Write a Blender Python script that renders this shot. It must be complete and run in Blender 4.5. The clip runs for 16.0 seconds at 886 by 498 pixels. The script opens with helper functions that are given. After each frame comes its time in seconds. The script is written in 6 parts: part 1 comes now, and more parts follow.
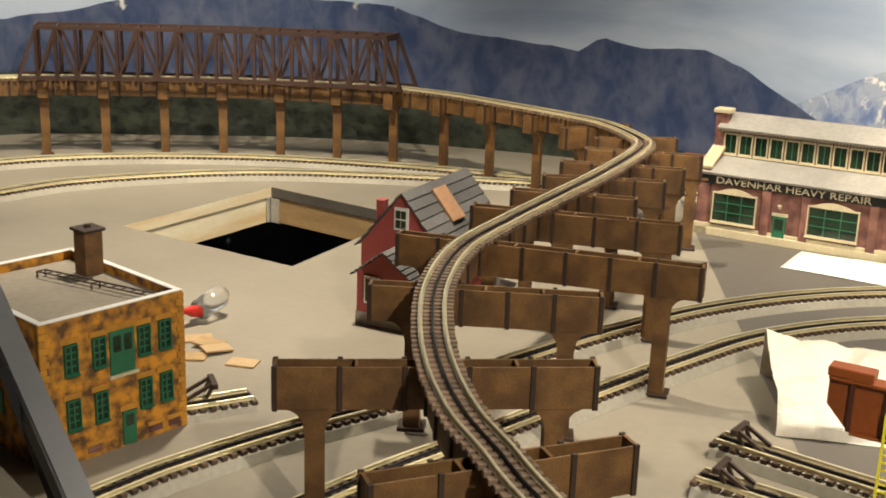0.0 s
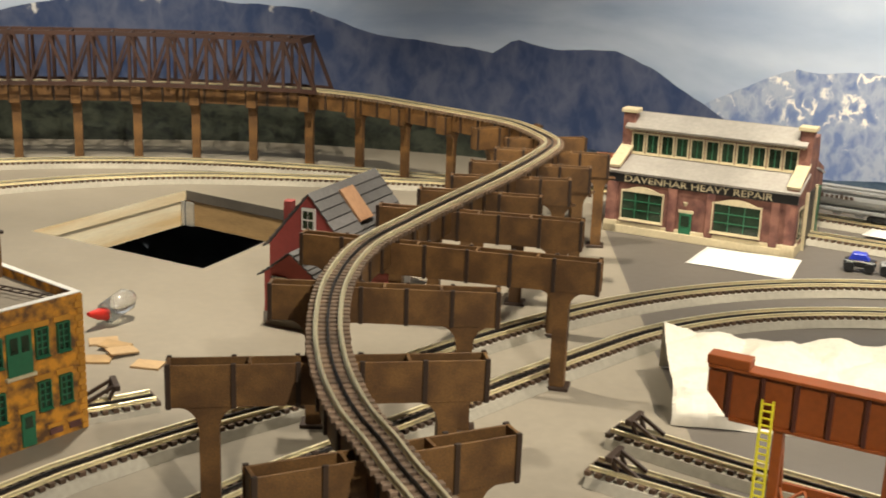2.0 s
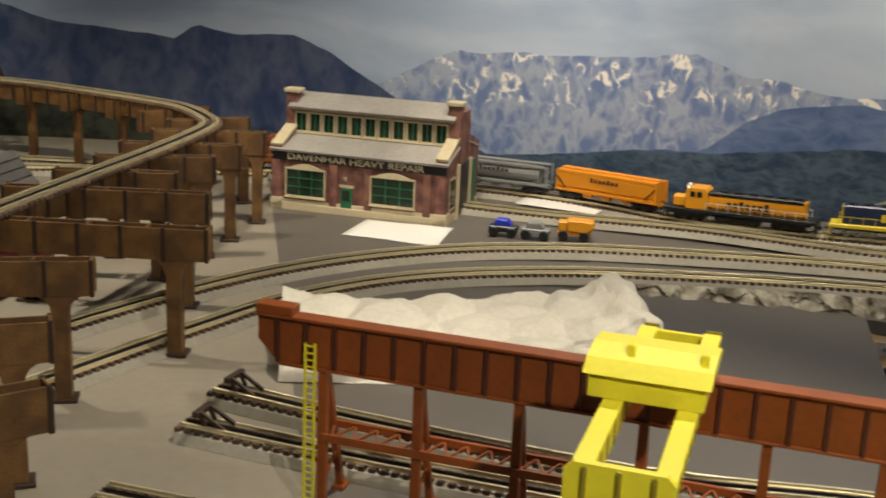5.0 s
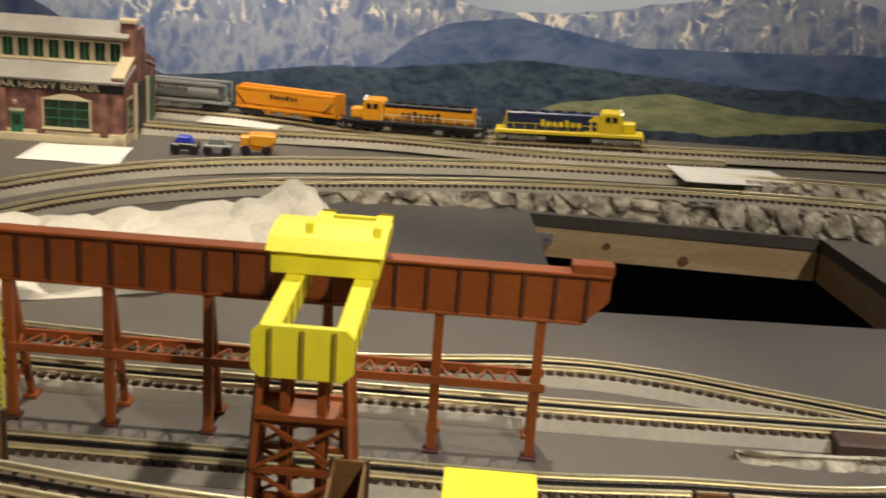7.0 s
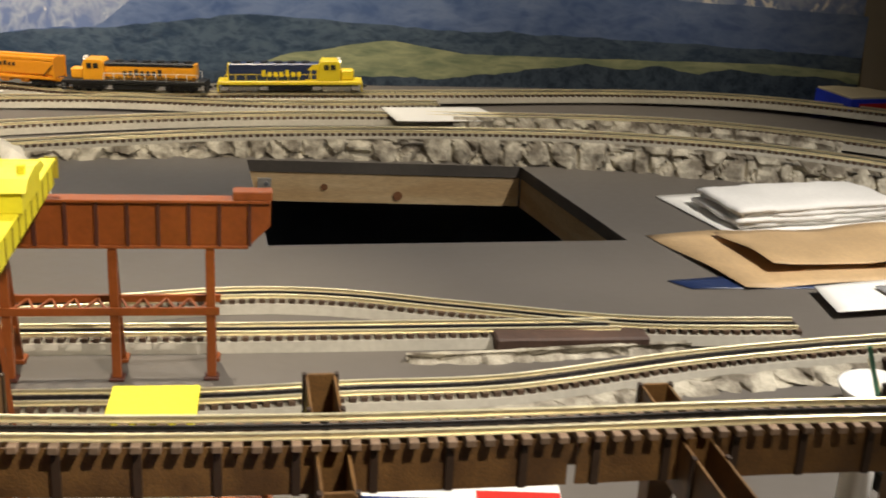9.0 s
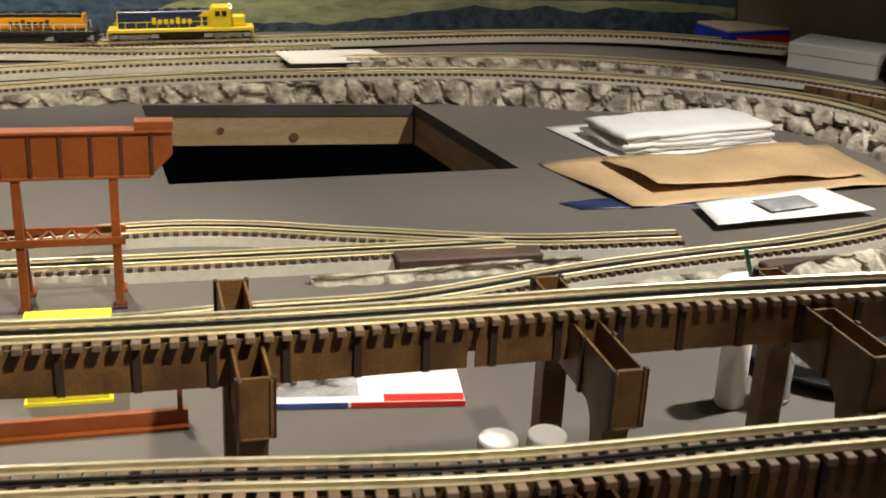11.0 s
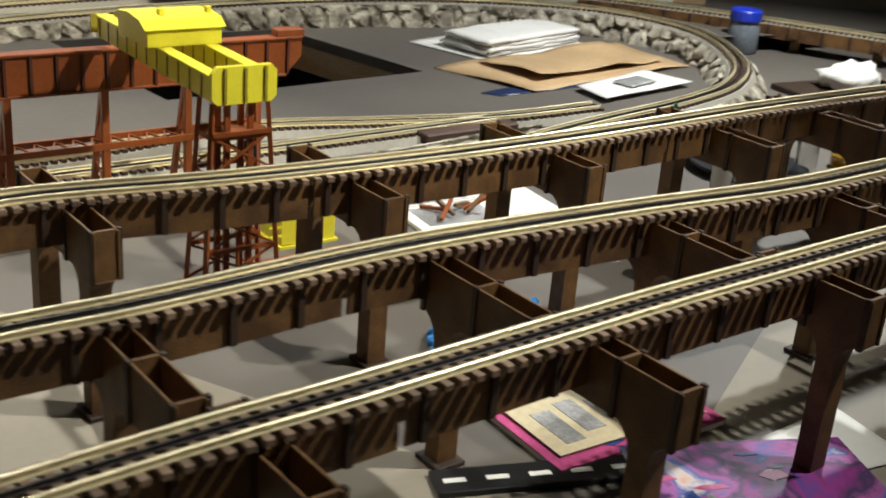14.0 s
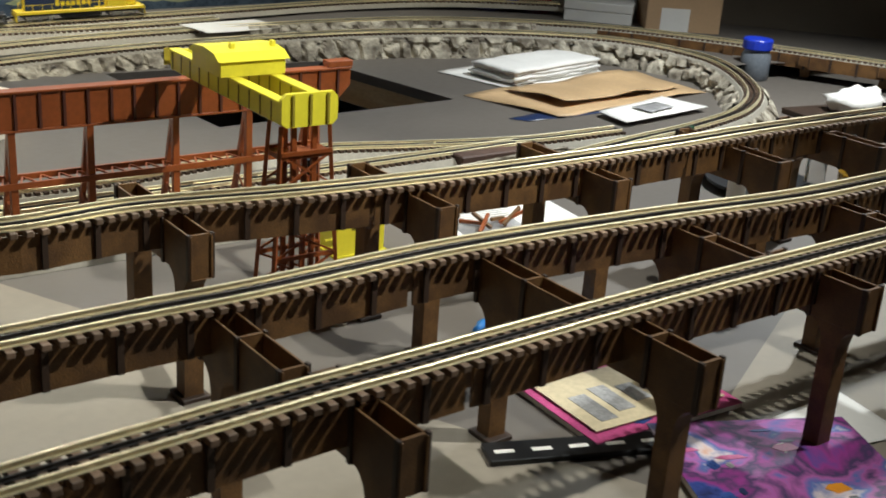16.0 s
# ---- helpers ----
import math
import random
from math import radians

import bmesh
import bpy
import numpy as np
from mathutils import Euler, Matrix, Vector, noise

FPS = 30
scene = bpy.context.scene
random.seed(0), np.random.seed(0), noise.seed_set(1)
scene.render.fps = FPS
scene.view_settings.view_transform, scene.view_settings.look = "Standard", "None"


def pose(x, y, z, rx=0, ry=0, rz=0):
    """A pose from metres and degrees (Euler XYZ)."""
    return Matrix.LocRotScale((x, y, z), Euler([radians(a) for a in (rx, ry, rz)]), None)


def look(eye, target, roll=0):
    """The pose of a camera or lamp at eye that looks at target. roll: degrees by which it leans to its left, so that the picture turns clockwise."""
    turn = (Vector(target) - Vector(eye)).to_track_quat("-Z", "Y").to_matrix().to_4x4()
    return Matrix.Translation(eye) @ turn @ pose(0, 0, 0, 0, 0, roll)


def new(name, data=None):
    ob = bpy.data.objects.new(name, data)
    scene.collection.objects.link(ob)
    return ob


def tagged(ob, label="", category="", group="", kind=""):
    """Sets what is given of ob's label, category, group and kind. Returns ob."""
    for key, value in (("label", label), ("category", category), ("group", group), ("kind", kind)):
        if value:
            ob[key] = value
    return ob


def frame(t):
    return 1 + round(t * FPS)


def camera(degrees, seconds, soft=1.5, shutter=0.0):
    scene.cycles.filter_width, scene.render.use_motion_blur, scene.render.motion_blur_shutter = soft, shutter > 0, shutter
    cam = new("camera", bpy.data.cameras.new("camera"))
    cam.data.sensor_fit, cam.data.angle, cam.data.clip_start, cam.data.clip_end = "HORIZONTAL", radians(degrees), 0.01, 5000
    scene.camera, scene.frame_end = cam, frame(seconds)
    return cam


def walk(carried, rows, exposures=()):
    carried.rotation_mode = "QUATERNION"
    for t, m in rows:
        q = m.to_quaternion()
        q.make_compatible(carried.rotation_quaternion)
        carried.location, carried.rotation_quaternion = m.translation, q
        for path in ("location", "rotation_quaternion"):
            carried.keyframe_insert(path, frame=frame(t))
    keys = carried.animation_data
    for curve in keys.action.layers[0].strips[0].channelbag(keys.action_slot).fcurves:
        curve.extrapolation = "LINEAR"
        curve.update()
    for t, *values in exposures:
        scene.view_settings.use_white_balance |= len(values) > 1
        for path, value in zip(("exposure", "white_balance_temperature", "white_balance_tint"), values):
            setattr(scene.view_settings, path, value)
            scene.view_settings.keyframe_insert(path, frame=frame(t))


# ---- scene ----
cam = camera(41.2, 16.0, soft=1.8, shutter=0.5)
PATH = [
    (0, (0.128, 0.145, 0.766), (-0.016, 2.063, 0.216), 1.9),
    (0.5, (0.136, 0.137, 0.768), (0.003, 2.055, 0.219), 1.8),
    (1, (0.142, 0.132, 0.767), (0.036, 2.053, 0.221), 1.9),
    (1.5, (0.163, 0.126, 0.768), (0.085, 2.049, 0.223), 1.9),
    (2, (0.185, 0.121, 0.767), (0.15, 2.046, 0.226), 2.0),
    (2.5, (0.216, 0.114, 0.766), (0.231, 2.04, 0.229), 2.1),
    (3, (0.265, 0.106, 0.766), (0.33, 2.032, 0.234), 2.0),
    (5.5, (0.476, -0.004, 0.738), (0.926, 1.868, 0.196), 2.8),
    (6, (0.475, -0.025, 0.727), (1.051, 1.804, 0.158), 3.0),
    (6.5, (0.468, -0.07, 0.729), (1.168, 1.705, 0.133), 3.2),
    (7, (0.449, -0.074, 0.725), (1.283, 1.636, 0.11), 4.0),
    (7.5, (0.45, -0.106, 0.721), (1.39, 1.546, 0.097), 4.2),
    (8, (0.474, -0.15, 0.715), (1.495, 1.451, 0.085), 4.0),
    (8.5, (0.509, -0.212, 0.715), (1.59, 1.345, 0.078), 3.5),
    (9, (0.537, -0.275, 0.727), (1.659, 1.245, 0.071), 3.1),
    (9.5, (0.549, -0.318, 0.723), (1.711, 1.168, 0.06), 2.9),
    (12, (0.262, -0.341, 0.688), (1.665, 0.887, -0.035), 2.2),
    (12.5, (0.026, -0.251, 0.693), (1.56, 0.821, -0.012), 2.5),
    (13, (-0.184, -0.244, 0.708), (1.392, 0.719, -0.06), 4.9),
    (13.5, (-0.315, -0.165, 0.686), (1.275, 0.761, -0.097), 3.8),
    (14, (-0.462, -0.028, 0.696), (1.218, 0.759, -0.05), 4.7),
    (14.5, (-0.583, 0.082, 0.718), (1.167, 0.725, -0.006), 5.0),
    (15, (-0.624, 0.067, 0.719), (1.116, 0.739, -0.002), 2.6),
    (15.5, (-0.655, 0.037, 0.724), (1.067, 0.769, 0.017), 2.9),
    (16, (-0.647, -0.072, 0.728), (1.037, 0.75, 0.028), 4.0),
]
walk(cam, [(t, look(eye, target, roll)) for t, eye, target, roll in PATH],
     [(0, -0.2, 6450, 8), (3, -0.42, 6350, 8), (5.5, -1.12, 6350, 9), (6.5, -1.0, 6500, 10), (7.5, -0.72, 6500, 10), (9.5, -0.5, 6500, 10), (12, -0.42, 6250, 8), (13, -0.42, 6050, 6), (16, -0.45, 5700, 4)])

# ---- light ----
world = bpy.data.worlds.new("room")
world.use_nodes = True
world.node_tree.nodes["Background"].inputs[0].default_value = (0.9, 0.78, 0.6, 1)
world.node_tree.nodes["Background"].inputs[1].default_value = 0.002
scene.world = world


def lamp(name, place, target, watts, size, colour=(1.0, 0.89, 0.74), cone=None):
    data = bpy.data.lights.new(name, "SPOT" if cone else "AREA")
    data.energy, data.color = watts, colour
    if cone:
        data.spot_size, data.spot_blend, data.shadow_soft_size = radians(cone), 0.9, size
    else:
        data.size = size
    ob = new(name, data)
    ob.matrix_world = look(place, target)
    return ob


WARM = (1.0, 0.89, 0.715)
lamp("ceiling_spot", (-0.30, 2.45, 1.72), (-0.40, 2.75, 0), 270, 0.05, WARM, 95)
lamp("ceiling_spot", (-1.0, 2.7, 1.72), (-1.35, 4.0, 0.35), 200, 0.05, WARM, 80)
lamp("ceiling_spot", (0.80, 2.45, 1.72), (0.95, 3.2, 0.20), 190, 0.05, WARM, 75)
lamp("ceiling_spot", (1.55, 2.30, 1.72), (1.75, 3.0, 0.35), 190, 0.05, WARM, 85)
lamp("ceiling_spot", (2.35, 1.95, 1.72), (2.65, 2.45, 0.15), 115, 0.05, WARM, 80)
lamp("ceiling_spot", (2.45, 0.15, 1.72), (2.20, 0.40, 0), 360, 0.05, (1.0, 0.95, 0.88), 100)
lamp("ceiling_spot", (1.20, 1.90, 1.72), (0.72, 1.40, 0), 220, 0.03, WARM, 66)
lamp("ceiling_spot", (1.05, -0.42, 1.72), (0.40, 1.4, 0.1), 255, 0.03, (1.0, 0.92, 0.80), 86)

# ---- materials ----


def material(name, colour, rough=0.6, metal=0.0, vary=0.25, scale=30.0, second=None, bump=0.15, island=0.0, stretch=(1, 1, 1), coat=0.0):
    """Colour with a broad stain and a fine grain, a little relief, and a change from piece to piece."""
    m = bpy.data.materials.new(name)
    m.use_nodes = True
    n, l = m.node_tree.nodes, m.node_tree.links
    b = n["Principled BSDF"]
    b.inputs["Metallic"].default_value = metal
    b.inputs["Coat Weight"].default_value = coat
    tc, mp = n.new("ShaderNodeTexCoord"), n.new("ShaderNodeMapping")
    mp.inputs["Scale"].default_value = stretch
    l.new(tc.outputs["Object"], mp.inputs["Vector"])
    big, fine = n.new("ShaderNodeTexNoise"), n.new("ShaderNodeTexNoise")
    big.inputs["Scale"].default_value, big.inputs["Detail"].default_value = scale * 0.2, 4
    fine.inputs["Scale"].default_value, fine.inputs["Detail"].default_value = scale * 4, 6
    l.new(mp.outputs[0], big.inputs["Vector"])
    l.new(mp.outputs[0], fine.inputs["Vector"])
    ramp = n.new("ShaderNodeValToRGB")
    c2 = second or tuple(c * (1 - vary) for c in colour)
    ramp.color_ramp.elements[0].color, ramp.color_ramp.elements[0].position = (*c2, 1), 0.38
    ramp.color_ramp.elements[1].color, ramp.color_ramp.elements[1].position = (*colour, 1), 0.62
    l.new(big.outputs["Fac"], ramp.inputs["Fac"])
    mix = n.new("ShaderNodeMix")
    mix.data_type, mix.blend_type = "RGBA", "MULTIPLY"
    mix.inputs["Factor"].default_value = 1.0
    grain = n.new("ShaderNodeMapRange")
    grain.inputs["From Min"].default_value, grain.inputs["From Max"].default_value = 0.3, 0.7
    grain.inputs["To Min"].default_value, grain.inputs["To Max"].default_value = 1 - vary * 0.7, 1.0 + vary * 0.2
    l.new(fine.outputs["Fac"], grain.inputs["Value"])
    l.new(ramp.outputs[0], mix.inputs["A"])
    l.new(grain.outputs[0], mix.inputs["B"])
    out = mix.outputs["Result"]
    if island:
        info, geo = n.new("ShaderNodeObjectInfo"), n.new("ShaderNodeNewGeometry")
        add, frac, mr = n.new("ShaderNodeMath"), n.new("ShaderNodeMath"), n.new("ShaderNodeMapRange")
        add.operation, frac.operation = "ADD", "FRACT"
        l.new(info.outputs["Random"], add.inputs[0])
        l.new(geo.outputs["Random Per Island"], add.inputs[1])
        l.new(add.outputs[0], frac.inputs[0])
        mr.inputs["To Min"].default_value, mr.inputs["To Max"].default_value = 1 - island, 1 + island * 0.5
        l.new(frac.outputs[0], mr.inputs["Value"])
        m2 = n.new("ShaderNodeMix")
        m2.data_type, m2.blend_type = "RGBA", "MULTIPLY"
        m2.inputs["Factor"].default_value = 1.0
        l.new(out, m2.inputs["A"])
        l.new(mr.outputs[0], m2.inputs["B"])
        out = m2.outputs["Result"]
    l.new(out, b.inputs["Base Color"])
    rr = n.new("ShaderNodeMapRange")
    rr.inputs["To Min"].default_value, rr.inputs["To Max"].default_value = max(0.02, rough - 0.12), min(1, rough + 0.12)
    l.new(fine.outputs["Fac"], rr.inputs["Value"])
    l.new(rr.outputs[0], b.inputs["Roughness"])
    if bump:
        bp = n.new("ShaderNodeBump")
        bp.inputs["Strength"].default_value, bp.inputs["Distance"].default_value = bump, 0.002
        l.new(fine.outputs["Fac"], bp.inputs["Height"])
        l.new(bp.outputs[0], b.inputs["Normal"])
    return m


TABLE = material("painted_tabletop", (0.29, 0.25, 0.19), 0.6, vary=0.14, scale=12)
# grey board paint, its tone lowered further for the lamps' falloff over the east side
SLATE = material("grey_board_dimmed", (0.132, 0.114, 0.095), 0.55, vary=0.14, scale=12)
PLY = material("plywood", (0.62, 0.46, 0.26), 0.6, vary=0.3, scale=14, second=(0.50, 0.33, 0.16), stretch=(1, 1, 7), bump=0.05)
PINE = material("pale_pine", (0.88, 0.78, 0.56), 0.5, vary=0.12, scale=9, second=(0.74, 0.54, 0.28), stretch=(1, 1, 9), bump=0.04)
PLYD = material("stained_board", (0.42, 0.27, 0.12), 0.6, vary=0.3, scale=14, stretch=(1, 1, 7), bump=0.05)
KNOT = material("wood_knot", (0.22, 0.09, 0.035), 0.6)
EDGE = material("board_edge", (0.10, 0.085, 0.07), 0.7)
# near-black colour that paints the unlit space below the table
VOID = material("below_table_dark", (0.004, 0.004, 0.004), 0.95, bump=0)
TRESTLE = material("brown_hardboard", (0.185, 0.090, 0.024), 0.6, vary=0.5, scale=120, second=(0.095, 0.043, 0.011), island=0.15, bump=0.3)
RIB = material("dark_hardboard_rib", (0.042, 0.021, 0.010), 0.6)
TRUSS = material("dark_brown_truss", (0.052, 0.020, 0.011), 0.65, vary=0.3)
TIE = material("brown_tie", (0.22, 0.145, 0.092), 0.6, island=0.35)
TIEG = material("ground_tie", (0.11, 0.065, 0.038), 0.65, island=0.35)
RAIL = material("nickel_brass_rail", (0.94, 0.84, 0.56), 0.37, metal=0.7, vary=0.12, bump=0.02)
RAILC = material("blackened_rail", (0.05, 0.045, 0.042), 0.4, metal=0.6, bump=0.02)
BED = material("grey_roadbed", (0.37, 0.335, 0.265), 0.8, vary=0.2, scale=25)
ROCK = material("painted_plaster_rock", (0.58, 0.52, 0.40), 0.85, vary=0.5, scale=120, second=(0.17, 0.14, 0.10), bump=0.6)
ROCKD = material("dark_slate_rock", (0.11, 0.06, 0.04), 0.7, vary=0.4, scale=30, bump=0.4)
WHITE = material("white_paper", (0.80, 0.77, 0.71), 0.6, vary=0.04, bump=0.02)
KRAFT = material("kraft_paper", (0.55, 0.37, 0.19), 0.6, vary=0.2, scale=30, bump=0.15)
CLOTH = material("white_cloth", (0.74, 0.71, 0.66), 0.85, vary=0.08, bump=0.3)
CRUMPLE = material("crumpled_white_paper", (0.76, 0.70, 0.58), 0.7, vary=0.12, scale=25, bump=0.2)
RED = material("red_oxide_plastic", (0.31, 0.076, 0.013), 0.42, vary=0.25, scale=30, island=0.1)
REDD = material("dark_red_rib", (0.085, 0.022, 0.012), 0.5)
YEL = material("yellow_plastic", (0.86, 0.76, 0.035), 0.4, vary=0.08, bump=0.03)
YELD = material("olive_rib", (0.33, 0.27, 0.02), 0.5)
BRICK = material("ochre_brick", (0.70, 0.30, 0.025), 0.75, vary=0.35, scale=230, second=(0.12, 0.058, 0.022), bump=0.3)
BRICKD = material("brown_brick", (0.20, 0.095, 0.03), 0.8, vary=0.4, scale=230, bump=0.3)
OCHRE = material("ochre_stone", (0.62, 0.28, 0.03), 0.75, vary=0.25, island=0.2)
CREAM = material("cream_trim", (0.62, 0.52, 0.33), 0.7, vary=0.2)
SHEDB = material("plum_brick", (0.30, 0.135, 0.095), 0.8, vary=0.4, scale=160, second=(0.14, 0.055, 0.045), island=0.2)
ROOFG = material("weathered_grey_roof", (0.37, 0.34, 0.30), 0.5, vary=0.25, scale=22)
ROOFT = material("tar_roof", (0.33, 0.28, 0.215), 0.8, vary=0.25, scale=24)
GREEN = material("green_paint", (0.025, 0.15, 0.07), 0.5, vary=0.2)
GLASSG = material("dark_green_glass", (0.025, 0.05, 0.028), 0.12, vary=0.5, scale=60, bump=0)
BARN = material("barn_red", (0.36, 0.065, 0.055), 0.65, vary=0.2, scale=30)
SHINGLE = material("grey_shingle", (0.13, 0.12, 0.115), 0.8, vary=0.3, island=0.25, stretch=(1, 1, 1))
PATCH = material("tan_shingle", (0.50, 0.27, 0.14), 0.8, island=0.2)
BLACK = material("black_plastic", (0.012, 0.012, 0.013), 0.4, bump=0.03)
NAVY = material("navy_paint", (0.02, 0.035, 0.10), 0.35, vary=0.15, bump=0.02)
WARBON = material("warbonnet_yellow", (0.82, 0.62, 0.02), 0.35, vary=0.06, bump=0.02)
ORANGE = material("hopper_orange", (0.80, 0.30, 0.012), 0.4, vary=0.08, bump=0.03)
ORANGE2 = material("loco_orange", (0.80, 0.34, 0.012), 0.38, vary=0.06, bump=0.02)
GREYC = material("grey_car_paint", (0.25, 0.25, 0.24), 0.45, vary=0.15)
SILVER = material("silver_truck", (0.55, 0.54, 0.52), 0.35, metal=0.6)
BLUE = material("blue_plastic", (0.02, 0.05, 0.62), 0.4, bump=0.02)
GLOVE = material("blue_nitrile", (0.05, 0.24, 0.62), 0.4, vary=0.15, bump=0.2)
PURPLE = material("purple_print", (0.30, 0.04, 0.22), 0.3, vary=0.5, scale=110, second=(0.035, 0.035, 0.10))
PRINT = material("grey_print", (0.45, 0.44, 0.43), 0.4, vary=0.5, scale=60)
BLUEP = material("blue_print", (0.06, 0.12, 0.42), 0.3, vary=0.5, scale=90, bump=0)


def collage(name, colours, scale):
    """A printed cover: blotches of several colours run into one another."""
    m = bpy.data.materials.new(name)
    m.use_nodes = True
    n, l = m.node_tree.nodes, m.node_tree.links
    b = n["Principled BSDF"]
    b.inputs["Roughness"].default_value = 0.25
    tc, tx, ramp = n.new("ShaderNodeTexCoord"), n.new("ShaderNodeTexNoise"), n.new("ShaderNodeValToRGB")
    tx.inputs["Scale"].default_value, tx.inputs["Detail"].default_value, tx.inputs["Distortion"].default_value = scale, 8, 0.5
    l.new(tc.outputs["Object"], tx.inputs["Vector"])
    l.new(tx.outputs["Fac"], ramp.inputs["Fac"])
    e = ramp.color_ramp.elements
    for k, c in enumerate(colours):
        one = e[k] if k < 2 else e.new(1.0)
        one.position, one.color = 0.30 + 0.40 * k / (len(colours) - 1), (*c, 1)
    l.new(ramp.outputs[0], b.inputs["Base Color"])
    return m


COVER = collage("magazine_cover", ((0.02, 0.02, 0.05), (0.05, 0.08, 0.30), (0.30, 0.05, 0.25), (0.07, 0.05, 0.12), (0.42, 0.12, 0.36), (0.10, 0.15, 0.40), (0.72, 0.60, 0.58), (0.70, 0.26, 0.06)), 10)
REDP = material("red_plastic", (0.60, 0.025, 0.015), 0.4, bump=0.02)
PINK = material("magenta_print", (0.62, 0.10, 0.28), 0.35, vary=0.4, scale=50)
JARM = material("grey_translucent_jar", (0.20, 0.22, 0.25), 0.2, bump=0.02)
STEEL = material("grey_aluminium", (0.16, 0.16, 0.165), 0.45, metal=0.3, vary=0.1, bump=0.02)
CARD = material("cardboard", (0.50, 0.33, 0.18), 0.75, vary=0.1)
WALLP = material("tan_wall", (0.20, 0.165, 0.12), 0.85, vary=0.08, bump=0.05)
CEIL = material("ceiling_dark", (0.05, 0.047, 0.043), 0.9, vary=0.05, bump=0)
ROOFV = material("floor_dark", (0.05, 0.045, 0.04), 0.8)
LAMPG = bpy.data.materials.new("lit_lens")
LAMPG.use_nodes = True
LAMPG.node_tree.nodes["Principled BSDF"].inputs["Emission Color"].default_value = (1, 0.9, 0.7, 1)
LAMPG.node_tree.nodes["Principled BSDF"].inputs["Emission Strength"].default_value = 6.0
CLEAR = bpy.data.materials.new("clear_plastic")
CLEAR.use_nodes = True
CLEAR.node_tree.nodes["Principled BSDF"].inputs["Transmission Weight"].default_value = 0.9
CLEAR.node_tree.nodes["Principled BSDF"].inputs["Roughness"].default_value = 0.12
CLEAR.node_tree.nodes["Principled BSDF"].inputs["Base Color"].default_value = (0.85, 0.85, 0.83, 1)

AMBER = bpy.data.materials.new("amber_glass")
AMBER.use_nodes = True
AMBER.node_tree.nodes["Principled BSDF"].inputs["Transmission Weight"].default_value = 0.8
AMBER.node_tree.nodes["Principled BSDF"].inputs["Roughness"].default_value = 0.08
AMBER.node_tree.nodes["Principled BSDF"].inputs["Base Color"].default_value = (0.75, 0.48, 0.03, 1)

# ---- building helpers ----
rnd = random.Random(7)


def part(name, bm, mat, parent=None, label="", smooth=False):
    me = bpy.data.meshes.new(name)
    bm.to_mesh(me)
    bm.free()
    for m in (mat if isinstance(mat, (list, tuple)) else [mat]):
        me.materials.append(m)
    if smooth:
        me.polygons.foreach_set("use_smooth", [True] * len(me.polygons))
    ob = new(name, me)
    ob.parent = parent
    if label:
        ob["label"] = label
    return ob


def thing(name, place, label, category, group="", turn=0.0, kind=""):
    ob = new(name)
    ob.matrix_world = pose(*place, 0, 0, turn)
    ob.empty_display_size = 0.05
    return tagged(ob, label, category, group, kind)


def bev(bm, w, seg=1):
    if w:
        bmesh.ops.bevel(bm, geom=bm.edges[:], offset=w, segments=seg, affect="EDGES", profile=0.6)
    return bm


def box(x0, y0, z0, x1, y1, z1, b=0.0, bm=None, m=None):
    one = bmesh.new()
    bmesh.ops.create_cube(one, size=1)
    bmesh.ops.transform(one, verts=one.verts, matrix=Matrix.Translation(((x0 + x1) / 2, (y0 + y1) / 2, (z0 + z1) / 2)) @ Matrix.Diagonal((abs(x1 - x0), abs(y1 - y0), abs(z1 - z0), 1)))
    bev(one, b)
    if m is not None:
        bmesh.ops.transform(one, verts=one.verts, matrix=m)
    return join(bm, one)


def join(bm, one):
    if bm is None:
        return one
    tmp = bpy.data.meshes.new("tmp")
    one.to_mesh(tmp)
    one.free()
    bm.from_mesh(tmp)
    bpy.data.meshes.remove(tmp)
    return bm


def cyl(r0, r1, z0, z1, n=16, m=None, bm=None, b=0.0):
    one = bmesh.new()
    bmesh.ops.create_cone(one, cap_ends=True, segments=n, radius1=r0, radius2=r1, depth=z1 - z0)
    bmesh.ops.translate(one, verts=one.verts, vec=(0, 0, (z0 + z1) / 2))
    bev(one, b)
    if m is not None:
        bmesh.ops.transform(one, verts=one.verts, matrix=m)
    return join(bm, one)


def bar(a, c, w, h=None, bm=None):
    """A square bar from a to c."""
    a, c = Vector(a), Vector(c)
    d = c - a
    m = Matrix.Translation((a + c) / 2) @ d.to_track_quat("Z", "Y").to_matrix().to_4x4()
    return box(-w / 2, -(h or w) / 2, -d.length / 2, w / 2, (h or w) / 2, d.length / 2, 0, bm, m)


def prism(pts, depth, axis="y", bm=None, m=None, b=0.0):
    """An outline in x and z drawn out along y from 0 to depth (axis 'z': an outline in x and y drawn up)."""
    one = bmesh.new()
    vs = [one.verts.new((p[0], 0, p[1]) if axis == "y" else (p[0], p[1], 0)) for p in pts]
    f = one.faces.new(vs)
    r = bmesh.ops.extrude_face_region(one, geom=[f])
    bmesh.ops.translate(one, verts=[v for v in r["geom"] if isinstance(v, bmesh.types.BMVert)], vec=(0, depth, 0) if axis == "y" else (0, 0, depth))
    bmesh.ops.recalc_face_normals(one, faces=one.faces)
    bev(one, b)
    if m is not None:
        bmesh.ops.transform(one, verts=one.verts, matrix=m)
    return join(bm, one)


